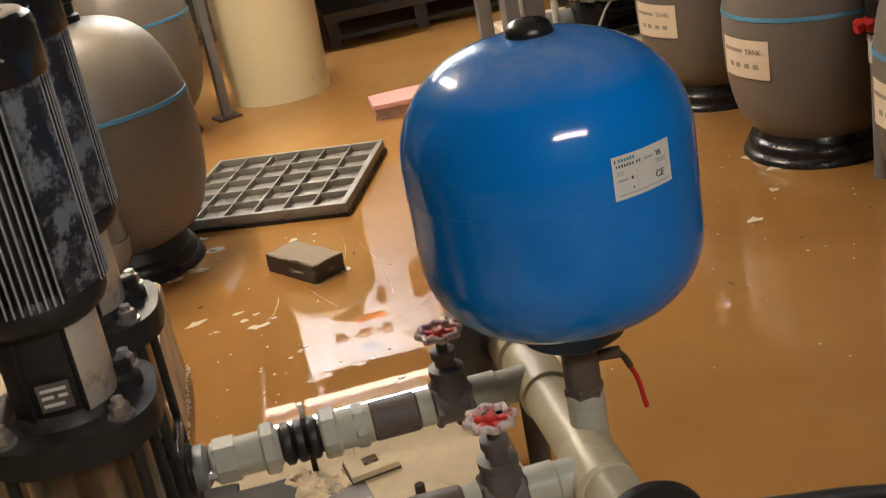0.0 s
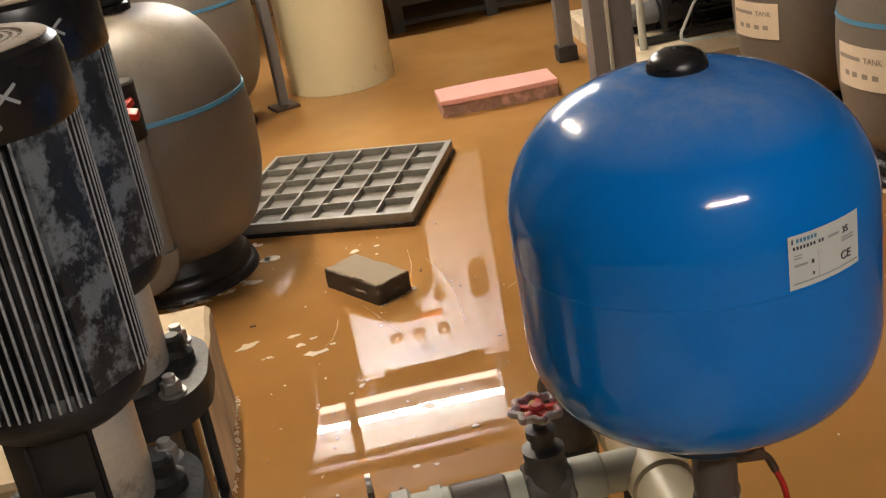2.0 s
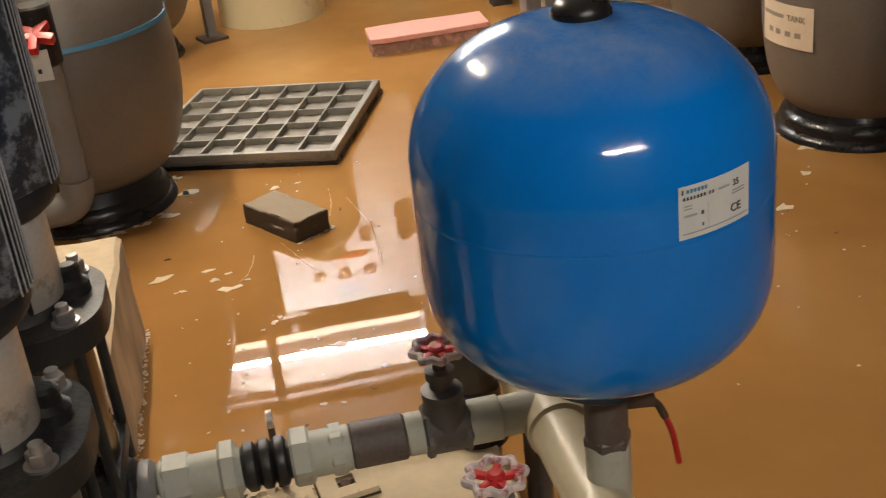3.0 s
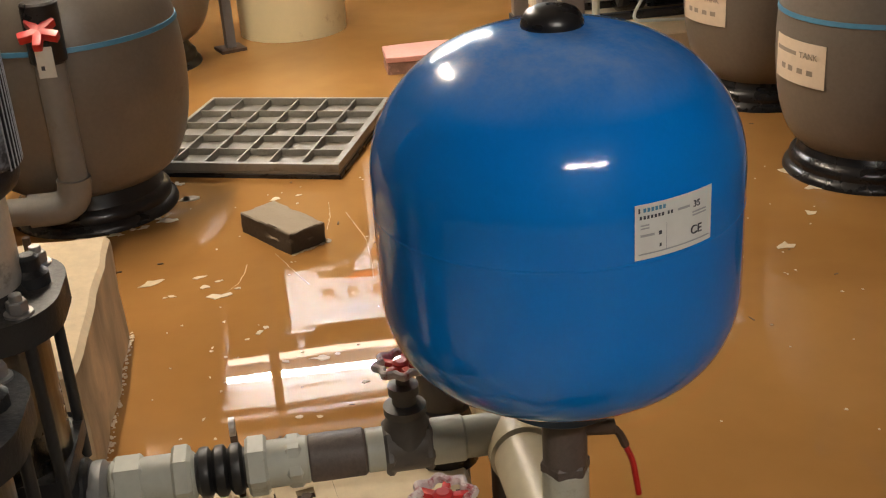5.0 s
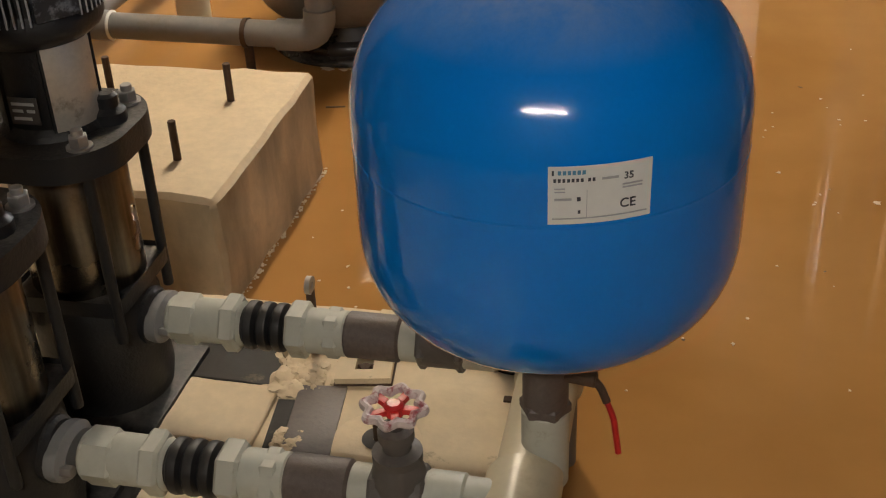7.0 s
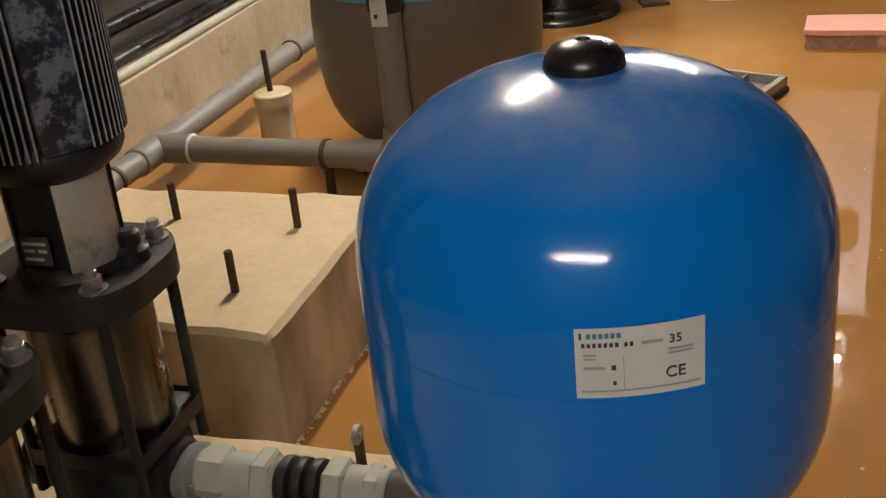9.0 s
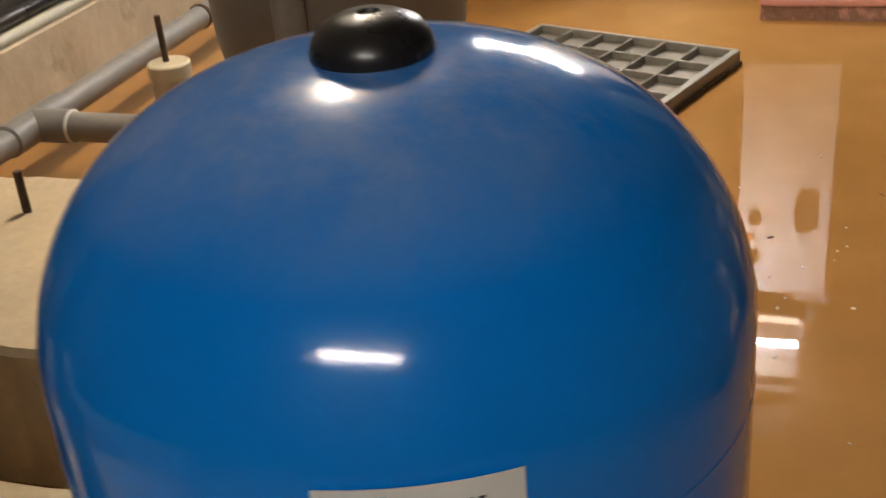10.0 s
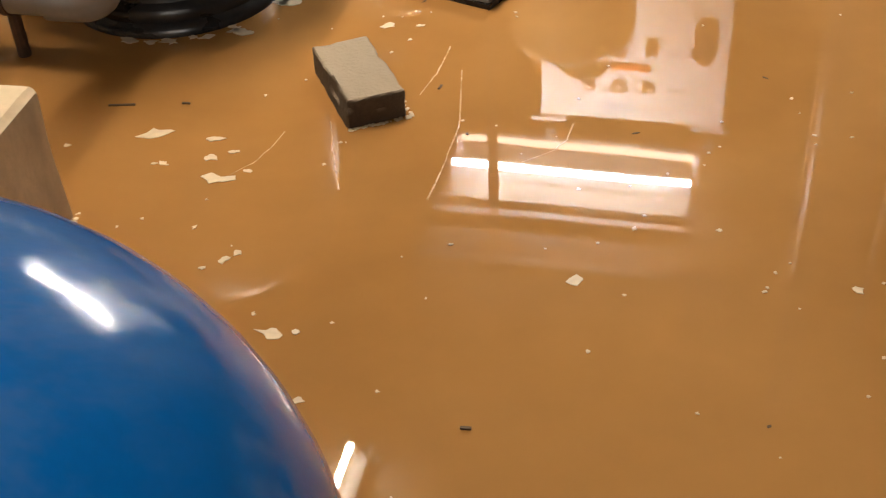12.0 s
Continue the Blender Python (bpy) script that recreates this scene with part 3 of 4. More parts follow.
def discharge(at, label):
    t = thing("discharge_pipe", label, "pipe", at, "pump discharge pipes")
    u = hexagon((0.250, 0, 0), (0.288, 0, 0), 0.036)
    rod((0.245, 0, 0), (0.353, 0, 0), 0.031, 24, u)
    hexagon((0.324, 0, 0), (0.348, 0, 0), 0.04, u)
    part("union", u, PVC_LIGHT, t, "pale grey plastic union")
    prof = [(0, 0.348), (0.027, 0.348)]
    for k in range(3):
        z = 0.354 + k * 0.0199
        prof += [(0.026, z), (0.033, z + 0.005), (0.034, z + 0.0105), (0.033, z + 0.016), (0.026, z + 0.0199)]
    prof += [(0.027, 0.419), (0, 0.419)]
    part("rubber_bellows", lathe(prof, 28, None, pose(0, 0, 0, 0, 90, 0)), RUBBER, t, "black ribbed rubber bellows")
    u = hexagon((0.417, 0, 0), (0.445, 0, 0), 0.039)
    rod((0.438, 0, 0), (0.499, 0, 0), 0.031, 24, u)
    hexagon((0.468, 0, 0), (0.489, 0, 0), 0.035, u)
    part("union", u, PVC_LIGHT, t, "pale grey plastic union")
    part("nipple", rod((0.496, 0, 0), (0.572, 0, 0), 0.0315, 24), IRON_BROWN, t, "dark brown iron nipple")
    part("coupling", rod((0.570, 0, 0), (0.601, 0, 0), 0.029, 24), PVC_LIGHT, t)
    v = rod((0.597, 0, 0), (0.656, 0, 0), 0.033, 24)
    hexagon((0.595, 0, 0), (0.608, 0, 0), 0.037, v)
    hexagon((0.646, 0, 0), (0.659, 0, 0), 0.037, v)
    lathe([(0.033, -0.01), (0.03, 0.035), (0.024, 0.05), (0.028, 0.052), (0.028, 0.062), (0.016, 0.066), (0.016, 0.078), (0.02, 0.08), (0.02, 0.092), (0.009, 0.094), (0.007, 0.125), (0, 0.125)], 24, v, pose(0.627, 0, 0))
    part("gate_valve", v, VALVE, t, "dark grey gate valve body")
    handwheel(t, 0.627, 0.122)
    s = rod((0.657, 0, 0), (0.769, 0, 0), 0.028, 24)
    rod((0.654, 0, 0), (0.703, 0, 0), 0.031, 24, s)
    part("pipe_stub", s, PVC_LIGHT, t, "pale grey plastic stub into the header")
    return t


d1 = discharge(pose(0, 1.79, PZ), "pump discharge line with bellows, unions and gate valve")
copy_thing(d1, pose(0.012, 1.512, PZ - 0.006))

t = thing("header_pipe", "cream plastic header pipe resting beside the plinth", "pipe")
part("header", rod((0.778, 1.345, 0.262), (0.768, 1.93, 0.262), 0.039, 28), PVC_CREAM, t)
part("end_cap", rod((0.769, 1.88, 0.262), (0.768, 1.95, 0.262), 0.045, 28), PVC_CREAM, t)
for y in (1.512, 1.79):
    part("tee_socket", rod((0.772, y - 0.05, 0.262), (0.771, y + 0.05, 0.262), 0.044, 28), PVC_CREAM, t)
for y in (1.66, 1.9):
    part("pipe_leg", rod((0.772, y, -0.2), (0.772, y, 0.23), 0.02, 14), FRAME, t, "grey steel support leg")
part("end_flange", lathe([(0, 0), (0.07, 0), (0.074, 0.006), (0.074, 0.02), (0.045, 0.026), (0.045, 0.05), (0, 0.05)], 32, None, pose(0.792, 1.362, 0.264, 90, 0, 0)), RUBBER, t, "black flange at the header's end")
t = thing("check_valve", "dark grey upright valve body behind the header", "valve")
part("body", lathe([(0, 0.0), (0.034, 0.0), (0.036, 0.16), (0.042, 0.165), (0.042, 0.2), (0.036, 0.204), (0.036, 0.30), (0.03, 0.315), (0, 0.315)], 28, None, pose(0.695, 1.965, 0.02)), VALVE, t)
part("base_ring", lathe([(0.0, 0.0), (0.05, 0.0), (0.05, 0.02), (0.034, 0.03), (0, 0.03)], 28, None, pose(0.695, 1.965, 0.128)), BLACK, t)

t = thing("rubber_hose", "black rubber hose lying in the muddy water", "hose")
part("hose", pipe([(1.02, 1.72, -0.01), (1.10, 1.668, 0.006), (1.20, 1.643, 0.01), (1.32, 1.60, 0.008), (1.50, 1.50, -0.012)], 0.014, 12, 0.05), RUBBER, t)

# small things left on the pump plinth
t = thing("anchor_tab", "rusty steel eye tab standing on the plinth", "bracket")
part("tab", B((0.387, 1.93, 0.12), (0.397, 1.945, 0.235), 0.003), RUST, t)
part("eye", lathe([(0.006, -0.004), (0.014, -0.004), (0.014, 0.004), (0.006, 0.004), (0.006, -0.004)], 16, None, pose(0.392, 1.9375, 0.245, 0, 90, 0)), ZINC, t)
t = thing("steel_plate", "mortar-smeared steel plate with a bolt hole", "bracket", pose(0.484, 1.886, 0.14, 3, -2, 8))
bm = bmesh.new()
for lo, hi in (((-0.041, -0.031), (-0.013, 0.031)), ((0.013, -0.031), (0.041, 0.031)), ((-0.013, -0.031), (0.013, -0.010)), ((-0.013, 0.013), (0.013, 0.031))):
    box(bm, (*lo, 0), (*hi, 0.010))
part("plate", bm, SCREED, t)
part("rusty_underside", B((-0.043, -0.033, -0.008), (0.043, 0.033, -0.0005), 0.001), RUST, t, "rusty brown plate edge")
part("nut", hexagon((0, 0.001, -0.006), (0, 0.001, 0.007), 0.009), RUST, t)
t = thing("steel_channel", "flat steel strip set in the plinth, darkened for shade", "strip", pose(0.446, 1.73, 0, 0, 0, 7))
# Strip takes a darker iron colour for the shade it lies in.
part("strip", B((-0.034, -0.13, 0.118), (0.036, 0.115, 0.1375), 0.003), IRON_BROWN, t)
# Shadow beside the strip, built as a thin dark slab.
part("shadow_band", B((-0.06, -0.13, 0.118), (-0.035, 0.085, 0.1345), 0.003), DARKGROUT, t, "dark painted shadow band beside the strip")


def crumble(x, y, z, size, seed, flat=0.6):
    b = bmesh.new()
    bmesh.ops.create_icosphere(b, subdivisions=3, radius=size)
    for v in b.verts:
        d = v.co.normalized()
        k = 1 + 0.45 * noise.noise(d * 1.7 + Vector((seed * 5.3, 0, 0))) + 0.25 * noise.noise(d * 5 + Vector((0, seed * 3.1, 0))) + 0.1 * noise.noise(d * 13)
        v.co = Vector((d.x * 1.15, d.y, d.z * flat)) * size * k
    tagged(part("mortar_lump", b, CONCRETE, at=pose(x, y, z, 0, 0, seed * 47)), "crumbly pale mortar lump on the plinth", "mortar", "mortar lumps")


random.seed(11)
for i in range(26):
    u, v_ = random.random(), random.random()
    crumble(0.362 + 0.085 * u, 1.825 + 0.085 * v_, 0.131, random.uniform(0.009, 0.021) * (1.15 - 0.5 * u), i + 1)
for i in range(12):
    crumble(0.40 + 0.035 * random.random(), 1.70 + 0.05 * random.random(), 0.135, random.uniform(0.004, 0.009), i + 40)
t = thing("grout_bed", "rough pale mortar bed with black oily edges and painted shade", "mortar")
part("pale_bed", rough_block((0.232, 1.70, 0.112), (0.372, 1.832, 0.1385), 0.02, 0.004, 0.006, 4.0, 30.0), CONCRETE, t)
# Black blocks paint the shadow under the pipe onto oily mortar.
part("oil_shade_pad", rough_block((0.03, 1.655, 0.112), (0.236, 1.925, 0.1345), 0.03, 0.003, 0.006, 9.0, 25.0), DARKGROUT, t, "black mortar under the pipe, oily and painted with shade")
part("oil_shade_pad", rough_block((0.20, 1.834, 0.112), (0.366, 1.925, 0.1355), 0.03, 0.003, 0.006, 12.0, 25.0), DARKGROUT, t, "black mortar under the pipe, oily and painted with shade")
t = thing("anchor_hole", "small square rusty anchor hole in the screed", "anchor")
part("socket", B((0.6935, 1.851, 0.125), (0.7045, 1.862, 0.1395), 0.001), RUST, t)
t = thing("round_base_plate", "round pale base plate with a rusty stud", "base plate")
part("plate", lathe([(0, 0.126), (0.06, 0.126), (0.062, 0.134), (0.05, 0.138), (0.02, 0.139), (0, 0.139)], 32, None, pose(0.54, 1.738, 0.002)), CONCRETE, t)
part("hole_ring", lathe([(0.008, 0.1475), (0.02, 0.1485), (0.024, 0.1475), (0.02, 0.146), (0.008, 0.146)], 20, None, pose(0.545, 1.738, -0.004)), DARKM, t, "dark oily ring round the stud")
part("stud", rod((0.545, 1.738, 0.135), (0.545, 1.738, 0.175), 0.008, 10), RUST, t)


# ---- blue expansion tank ----
TX, TY, TR = 0.790, 1.599, 0.191
t = thing("expansion_tank", "glossy blue steel expansion tank with white rating label", "tank", pose(TX, TY, -0.0115))
prof = []
for i in range(15):
    a = radians(-90 + 90 * i / 14)
    prof.append((0.06 + (TR - 0.06) * math.cos(a) ** 0.7 if i else 0.06, 0.60 + 0.11 * math.sin(a)))
prof += [(TR, 0.64), (TR, 0.69), (TR, 0.728)]
for i in range(1, 17):
    a = radians(90 * i / 16)
    prof.append((max(0, TR * math.cos(a) ** 0.82), 0.728 + 0.144 * math.sin(a)))
shell = part("shell", lathe([(0, 0.488)] + prof, 96), BLUE, t)
part("weld_seam", lathe([(TR - 0.0005, 0.6915), (TR + 0.0002, 0.693), (TR + 0.0004, 0.6945), (TR + 0.0001, 0.696), (TR - 0.0005, 0.697)], 96), BLUE, t)
part("neck_flange", lathe([(0, 0.446), (0.064, 0.446), (0.072, 0.452), (0.076, 0.478), (0.07, 0.494), (0, 0.494)], 48), BLUE_DARK, t, "dark dusty flange ring")
part("valve_cap", lathe([(0, 0.868), (0.0308, 0.868), (0.0316, 0.873), (0.0302, 0.879), (0.025, 0.8865), (0.0165, 0.8905), (0.006, 0.892), (0.005, 0.890), (0, 0.890)], 36), BLACK, t, "black plastic valve cap")


def curved_label(parent, a0, a1, z0, z1, r, material, name, label=""):
    b = lathe([(r, z0), (r + 0.0006, z0), (r + 0.0006, z1), (r, z1)], 14, None, None, a0, a1)
    return part(name, b, material, parent, label)


A0, A1 = -82.2, -55.9
lab = curved_label(t, A0, A1, 0.6985, 0.752, TR + 0.0003, PAPER, "rating_label", "white printed rating label")


def on_tank(u, z, r=TR + 0.0016):
    """A pose on the label: u from 0 to 1 along it, text upright and facing out."""
    a = A0 + (A1 - A0) * u
    return pose(r * math.cos(radians(a)), r * math.sin(radians(a)), z, 90, 0, a + 90)


def label_bar(u0, u1, z, h, material):
    curved_label(lab, A0 + (A1 - A0) * u0, A0 + (A1 - A0) * u1, z - h / 2, z + h / 2, TR + 0.0011, material, "printed_bar")


label_bar(0.035, 0.055, 0.7465, 0.0045, INK)
for i in range(6):
    label_bar(0.09 + 0.045 * i, 0.122 + 0.045 * i, 0.7465, 0.0036, BAND)
for i in range(7):
    label_bar(0.05 + 0.042 * i, 0.076 + 0.042 * i, 0.7395, 0.003, INK)
for i in range(2):
    label_bar(0.37 + 0.042 * i, 0.396 + 0.042 * i, 0.7395, 0.003, INK)
label_bar(0.50, 0.66, 0.7395, 0.002, INK_PALE)
for z in (0.732, 0.729):
    label_bar(0.06, 0.16, z, 0.001, INK_PALE)
    label_bar(0.70, 0.90, z, 0.0012, INK_PALE)
label_bar(0.06, 0.22, 0.722, 0.002, INK_PALE)
label_bar(0.27, 0.305, 0.722, 0.0036, INK)
label_bar(0.28, 0.305, 0.71, 0.003, INK)
label_bar(0.36, 0.366, 0.717, 0.026, INK_PALE)
label_bar(0.04, 0.96, 0.704, 0.001, INK_PALE)
words("35", 0.009, INK, on_tank(0.76, 0.7395), lab)
words("CE", 0.012, INK, on_tank(0.76, 0.714), lab)
t = thing("tank_connection", "ball valve and plastic riser under the blue tank", "valve", pose(TX, TY - 0.01, -0.0115))
part("riser", rod((0, 0, 0.255), (0, 0, 0.362), 0.027, 24), PVC_LIGHT, t, "pale grey plastic riser")
v = rod((0, 0, 0.355), (0, 0, 0.448), 0.0255, 24)
hexagon((0, 0, 0.356), (0, 0, 0.372), 0.029, v)
part("valve_body", v, IRON_BROWN, t, "brown iron ball valve body")
part("stem", rod((0.02, -0.004, 0.412), (0.056, -0.01, 0.412), 0.009, 14), RUST, t)
part("lever_arm", pipe([(0.046, -0.008, 0.416), (0.06, -0.010, 0.405), (0.068, -0.011, 0.385)], 0.0048, 8, 0.008), RUST, t, "dark bent lever arm")
part("lever", pipe([(0.067, -0.011, 0.387), (0.076, -0.012, 0.365), (0.083, -0.014, 0.318)], 0.0036, 8, 0.01), RED, t, "red plastic-coated lever")


# ---- filter vessels ----
def vessel(at, label, r, foot_r, h0, h1, band_z, group, low=0.36, high=0.60, band=BAND):
    t = thing("filter_vessel", label, "filter tank", at, group)
    prof = [(0, h0 - 0.01)]
    n = 26
    waist = h0 + (h1 - h0) * 0.46
    for i in range(n + 1):
        a = radians(-90 + 180 * i / n)
        c, s = math.cos(a), math.sin(a)
        if s < 0:
            prof.append((max(0.17, r * c ** low) if i else 0.16, waist + (waist - h0) * (s * 0.88 - 0.12 if i == 0 else s)))
        else:
            prof.append((max(0.0, r * c ** high), waist + (h1 - waist) * s))
    part("shell", lathe(prof, 72), FRP, t)
    part("foot", lathe([(foot_r, -0.2), (foot_r, 0.002), (foot_r - 0.003, 0.013), (foot_r - 0.011, 0.021), (foot_r - 0.016, 0.024), (foot_r - 0.015, 0.030), (foot_r - 0.017, 0.043), (foot_r - 0.025, 0.053), (foot_r - 0.032, 0.058), (foot_r - 0.036, 0.07), (foot_r - 0.05, h0 + 0.04), (0.1, h0 + 0.05)], 64), BLACK, t, "black moulded plastic foot")
    k = math.sqrt(max(0.0, 1 - ((band_z - waist) / (h1 - waist)) ** 2))
    rb = r * k ** high
    part("band", lathe([(rb + 0.001, band_z - 0.006), (rb + 0.0033, band_z - 0.0045), (rb + 0.001, band_z + 0.006), (rb - 0.005, band_z + 0.007)], 72), band, t, "painted band")
    head = lathe([(0, h1 - 0.02), (0.055, h1 - 0.02), (0.055, h1 + 0.015), (0.045, h1 + 0.02), (0.045, h1 + 0.05), (0.062, h1 + 0.055), (0.062, h1 + 0.085), (0.05, h1 + 0.09), (0, h1 + 0.09)], 32)
    hd = part("valve_head", head, BLACK, t, "black plastic valve head")
    part("valve_block", B((-0.06, -0.09, h1 + 0.075), (0.07, 0.06, h1 + 0.16), 0.012), BLACK, hd)
    part("red_knob", lathe([(0, 0), (0.014, 0), (0.016, 0.004), (0.016, 0.02), (0.012, 0.026), (0, 0.026)], 16, None, pose(0.068, -0.07, h1 + 0.10, 0, 90, -15)), RED, hd, "red plastic knob")
    part("side_port", rod((-0.02, -0.05, h1 + 0.11), (-0.12, -0.10, h1 + 0.11), 0.024, 18), PVC_LIGHT, hd)
    part("gauge_fitting", rod((0.03, -0.06, h1 + 0.15), (0.03, -0.06, h1 + 0.19), 0.016, 14), BRASS, hd)
    return t


def paper_tag(t, a, r, z0, z1, width, word=True):
    da = math.degrees(width / r) / 2
    b = lathe([(r, z0), (r + 0.001, z0), (r + 0.001, z1), (r, z1)], 12, None, None, a - da, a + da)
    lb = part("paper_label", b, PAPER_WARM, t, "cream paper label with black print")
    hz = z1 - z0

    def bar(u0, u1, z, h):
        x = lathe([(r + 0.0012, z - h / 2), (r + 0.0018, z - h / 2), (r + 0.0018, z + h / 2), (r + 0.0012, z + h / 2)], 8, None, None, a - da + 2 * da * u0, a - da + 2 * da * u1)
        part("printed_bar", x, INK_WARM, lb)
    bar(0.05, 0.52, z1 - hz * 0.3, hz * 0.09)
    if word:
        aa = a - da + 2 * da * 0.74
        words("TANK", hz * 0.2, INK_WARM, pose((r + 0.003) * math.cos(radians(aa)), (r + 0.003) * math.sin(radians(aa)), z1 - hz * 0.3, 90, 0, aa + 90), lb)
    for u in (0.2, 0.36, 0.55, 0.72):
        bar(u, u + 0.1, z1 - hz * 0.68, hz * 0.12)


vw = vessel(pose(-0.016, 3.52, 0), "grey-brown fibreglass filter vessel with blue band on black foot", 0.289, 0.216, 0.083, 0.727, 0.489, "west filter vessels")
vw2 = copy_thing(vw, pose(-0.003, 4.94, 0, 0, 0, 10))
vw3 = copy_thing(vw, pose(-0.064, 6.01, 0, 0, 0, 30))
ve = vessel(pose(1.984, 3.187, 0), "dark grey fibreglass filter vessel with cream paper label", 0.249, 0.216, 0.060, 0.68, 0.424, "east filter vessels", 0.32, 0.5)
paper_tag(ve, 193, 0.2495, 0.263, 0.369, 0.188)
ve2 = vessel(pose(1.977, 3.869, 0, 0, 0, 3), "dark grey fibreglass filter vessel with black band and paper label", 0.249, 0.216, 0.060, 0.68, 0.424, "east filter vessels", 0.32, 0.5, RUBBER)
paper_tag(ve2, 195, 0.2495, 0.258, 0.364, 0.192)
ve3 = copy_thing(ve, pose(2.043, 2.492, 0, 0, 0, -10))

# ---- brine barrel ----
t = thing("brine_barrel", "tall cream plastic brine barrel standing in the water", "barrel", pose(0.57, 5.285, 0))
part("barrel", lathe([(0, -0.2), (0.208, -0.2), (0.213, 0.02), (0.222, 0.5), (0.226, 0.90), (0.222, 0.95), (0.205, 0.985), (0.17, 1.01), (0.09, 1.025), (0, 1.028)], 64), CREAM, t)
part("lid", lathe([(0.0, 1.015), (0.084, 1.015), (0.088, 1.02), (0.088, 1.062), (0.078, 1.074), (0, 1.078)], 40, None, pose(0.055, -0.06, 0)), CREAM, t)
t = thing("grey_post", "grey steel angle post beside the brine barrel", "post", pose(0.318, 5.05, 0, 0, 0, 20))
bm = B((-0.016, -0.016, -0.2), (0.019, -0.011, CEIL - 0.002))
box(bm, (-0.016, -0.011, -0.2), (-0.011, 0.019, CEIL - 0.002))
part("angle", bm, FRAME, t)
part("foot_plate", B((-0.05, -0.05, -0.02), (0.05, 0.05, 0.012), 0.002), RUST, t)

# ---- steel frame posts ----
t = thing("equipment_stand", "grey steel posts of an equipment stand", "stand", pose(0.022, 0.13, 0) @ Matrix.Diagonal((0.94, 0.94, 1, 1)))
part("post", B((1.47, 5.07, -0.2), (1.53, 5.13, CEIL - 0.003), 0.004), FRAME, t)
part("rust_shoe", B((1.460, 5.06, -0.2), (1.540, 5.14, 0.06), 0.006), DARKM, t, "dark wet shoe")
part("safety_tape", B((1.467, 5.066, 0.40), (1.533, 5.134, 0.46), 0.002), BRASS, t, "yellow tape")
part("safety_tape", B((1.466, 5.065, 0.461), (1.534, 5.135, 0.51), 0.002), RED, t, "red tape")
t = thing("grey_column", "wide dark grey steel column beside the frame", "column", pose(0.007, 0.06, 0) @ Matrix.Diagonal((0.945, 0.945, 1, 1)))
part("column", B((1.425, 4.36, -0.2), (1.575, 4.46, CEIL - 0.003), 0.012), FRAME, t)
part("edge_trim", B((1.478, 4.352, -0.19), (1.492, 4.3605, CEIL - 0.004), 0.003), PVC_LIGHT, t, "pale vertical trim strip")
t = thing("rubble_stone", "wet pale stone beside the grey column", "stone")
bm = bmesh.new()
bmesh.ops.create_icosphere(bm, subdivisions=3, radius=0.05)
for v in bm.verts:
    v.co *= 1 + 0.3 * noise.noise(v.co * 30)
    v.co.z *= 0.6
part("stone", bm, CONCRETE, t, at=pose(1.475, 4.16, 0.005))

# ---- things in the water ----
t = thing("pink_foam_board", "pink foam board with mottled edges lying in the water", "foam board", pose(1.077, 4.556, 0, 0, 0, -1.5) @ Matrix.Diagonal((0.88, 0.97, 1, 1)))
part("edge", rough_block((-0.238, -0.088, -0.03), (0.238, 0.088, 0.045), 0.04, 0.006, 0.006, 2), PINKSIDE, t)
part("face", rough_block((-0.24, -0.09, 0.043), (0.24, 0.09, 0.062), 0.04, 0.004, 0.005, 4), PINKM, t, "pink upper face")

def chipped_brick():
    """A worn brick: coarse chips on its edges, fine pitting, and a nail hole in the top."""
    b = rough_block((-0.056, -0.1075, -0.03), (0.047, 0.1055, 0.052), 0.010, 0.0022, 0.007, 7, 45.0)
    for v in b.verts:
        n1 = noise.noise(v.co * 24 + Vector((3, 1, 8)))
        edge = max(abs(v.co.x + 0.0045) / 0.0515, abs(v.co.y) / 0.1065)
        if v.co.z > 0.025 and edge > 0.86 and n1 > 0.05:
            v.co -= Vector((v.co.x * 0.08, v.co.y * 0.04, 0.003)) * min(1.0, n1 * 3)
        v.co += Vector((noise.noise(v.co * 130), noise.noise(v.co * 130 + Vector((5, 0, 0))), noise.noise(v.co * 130 + Vector((0, 5, 0))))) * 0.0014
        if (v.co.x + 0.004) ** 2 + (v.co.y - 0.02) ** 2 < 0.00002 and v.co.z > 0.04:
            v.co.z -= 0.012
    return b


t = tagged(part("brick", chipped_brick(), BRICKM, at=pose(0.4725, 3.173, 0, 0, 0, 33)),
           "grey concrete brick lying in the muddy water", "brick")


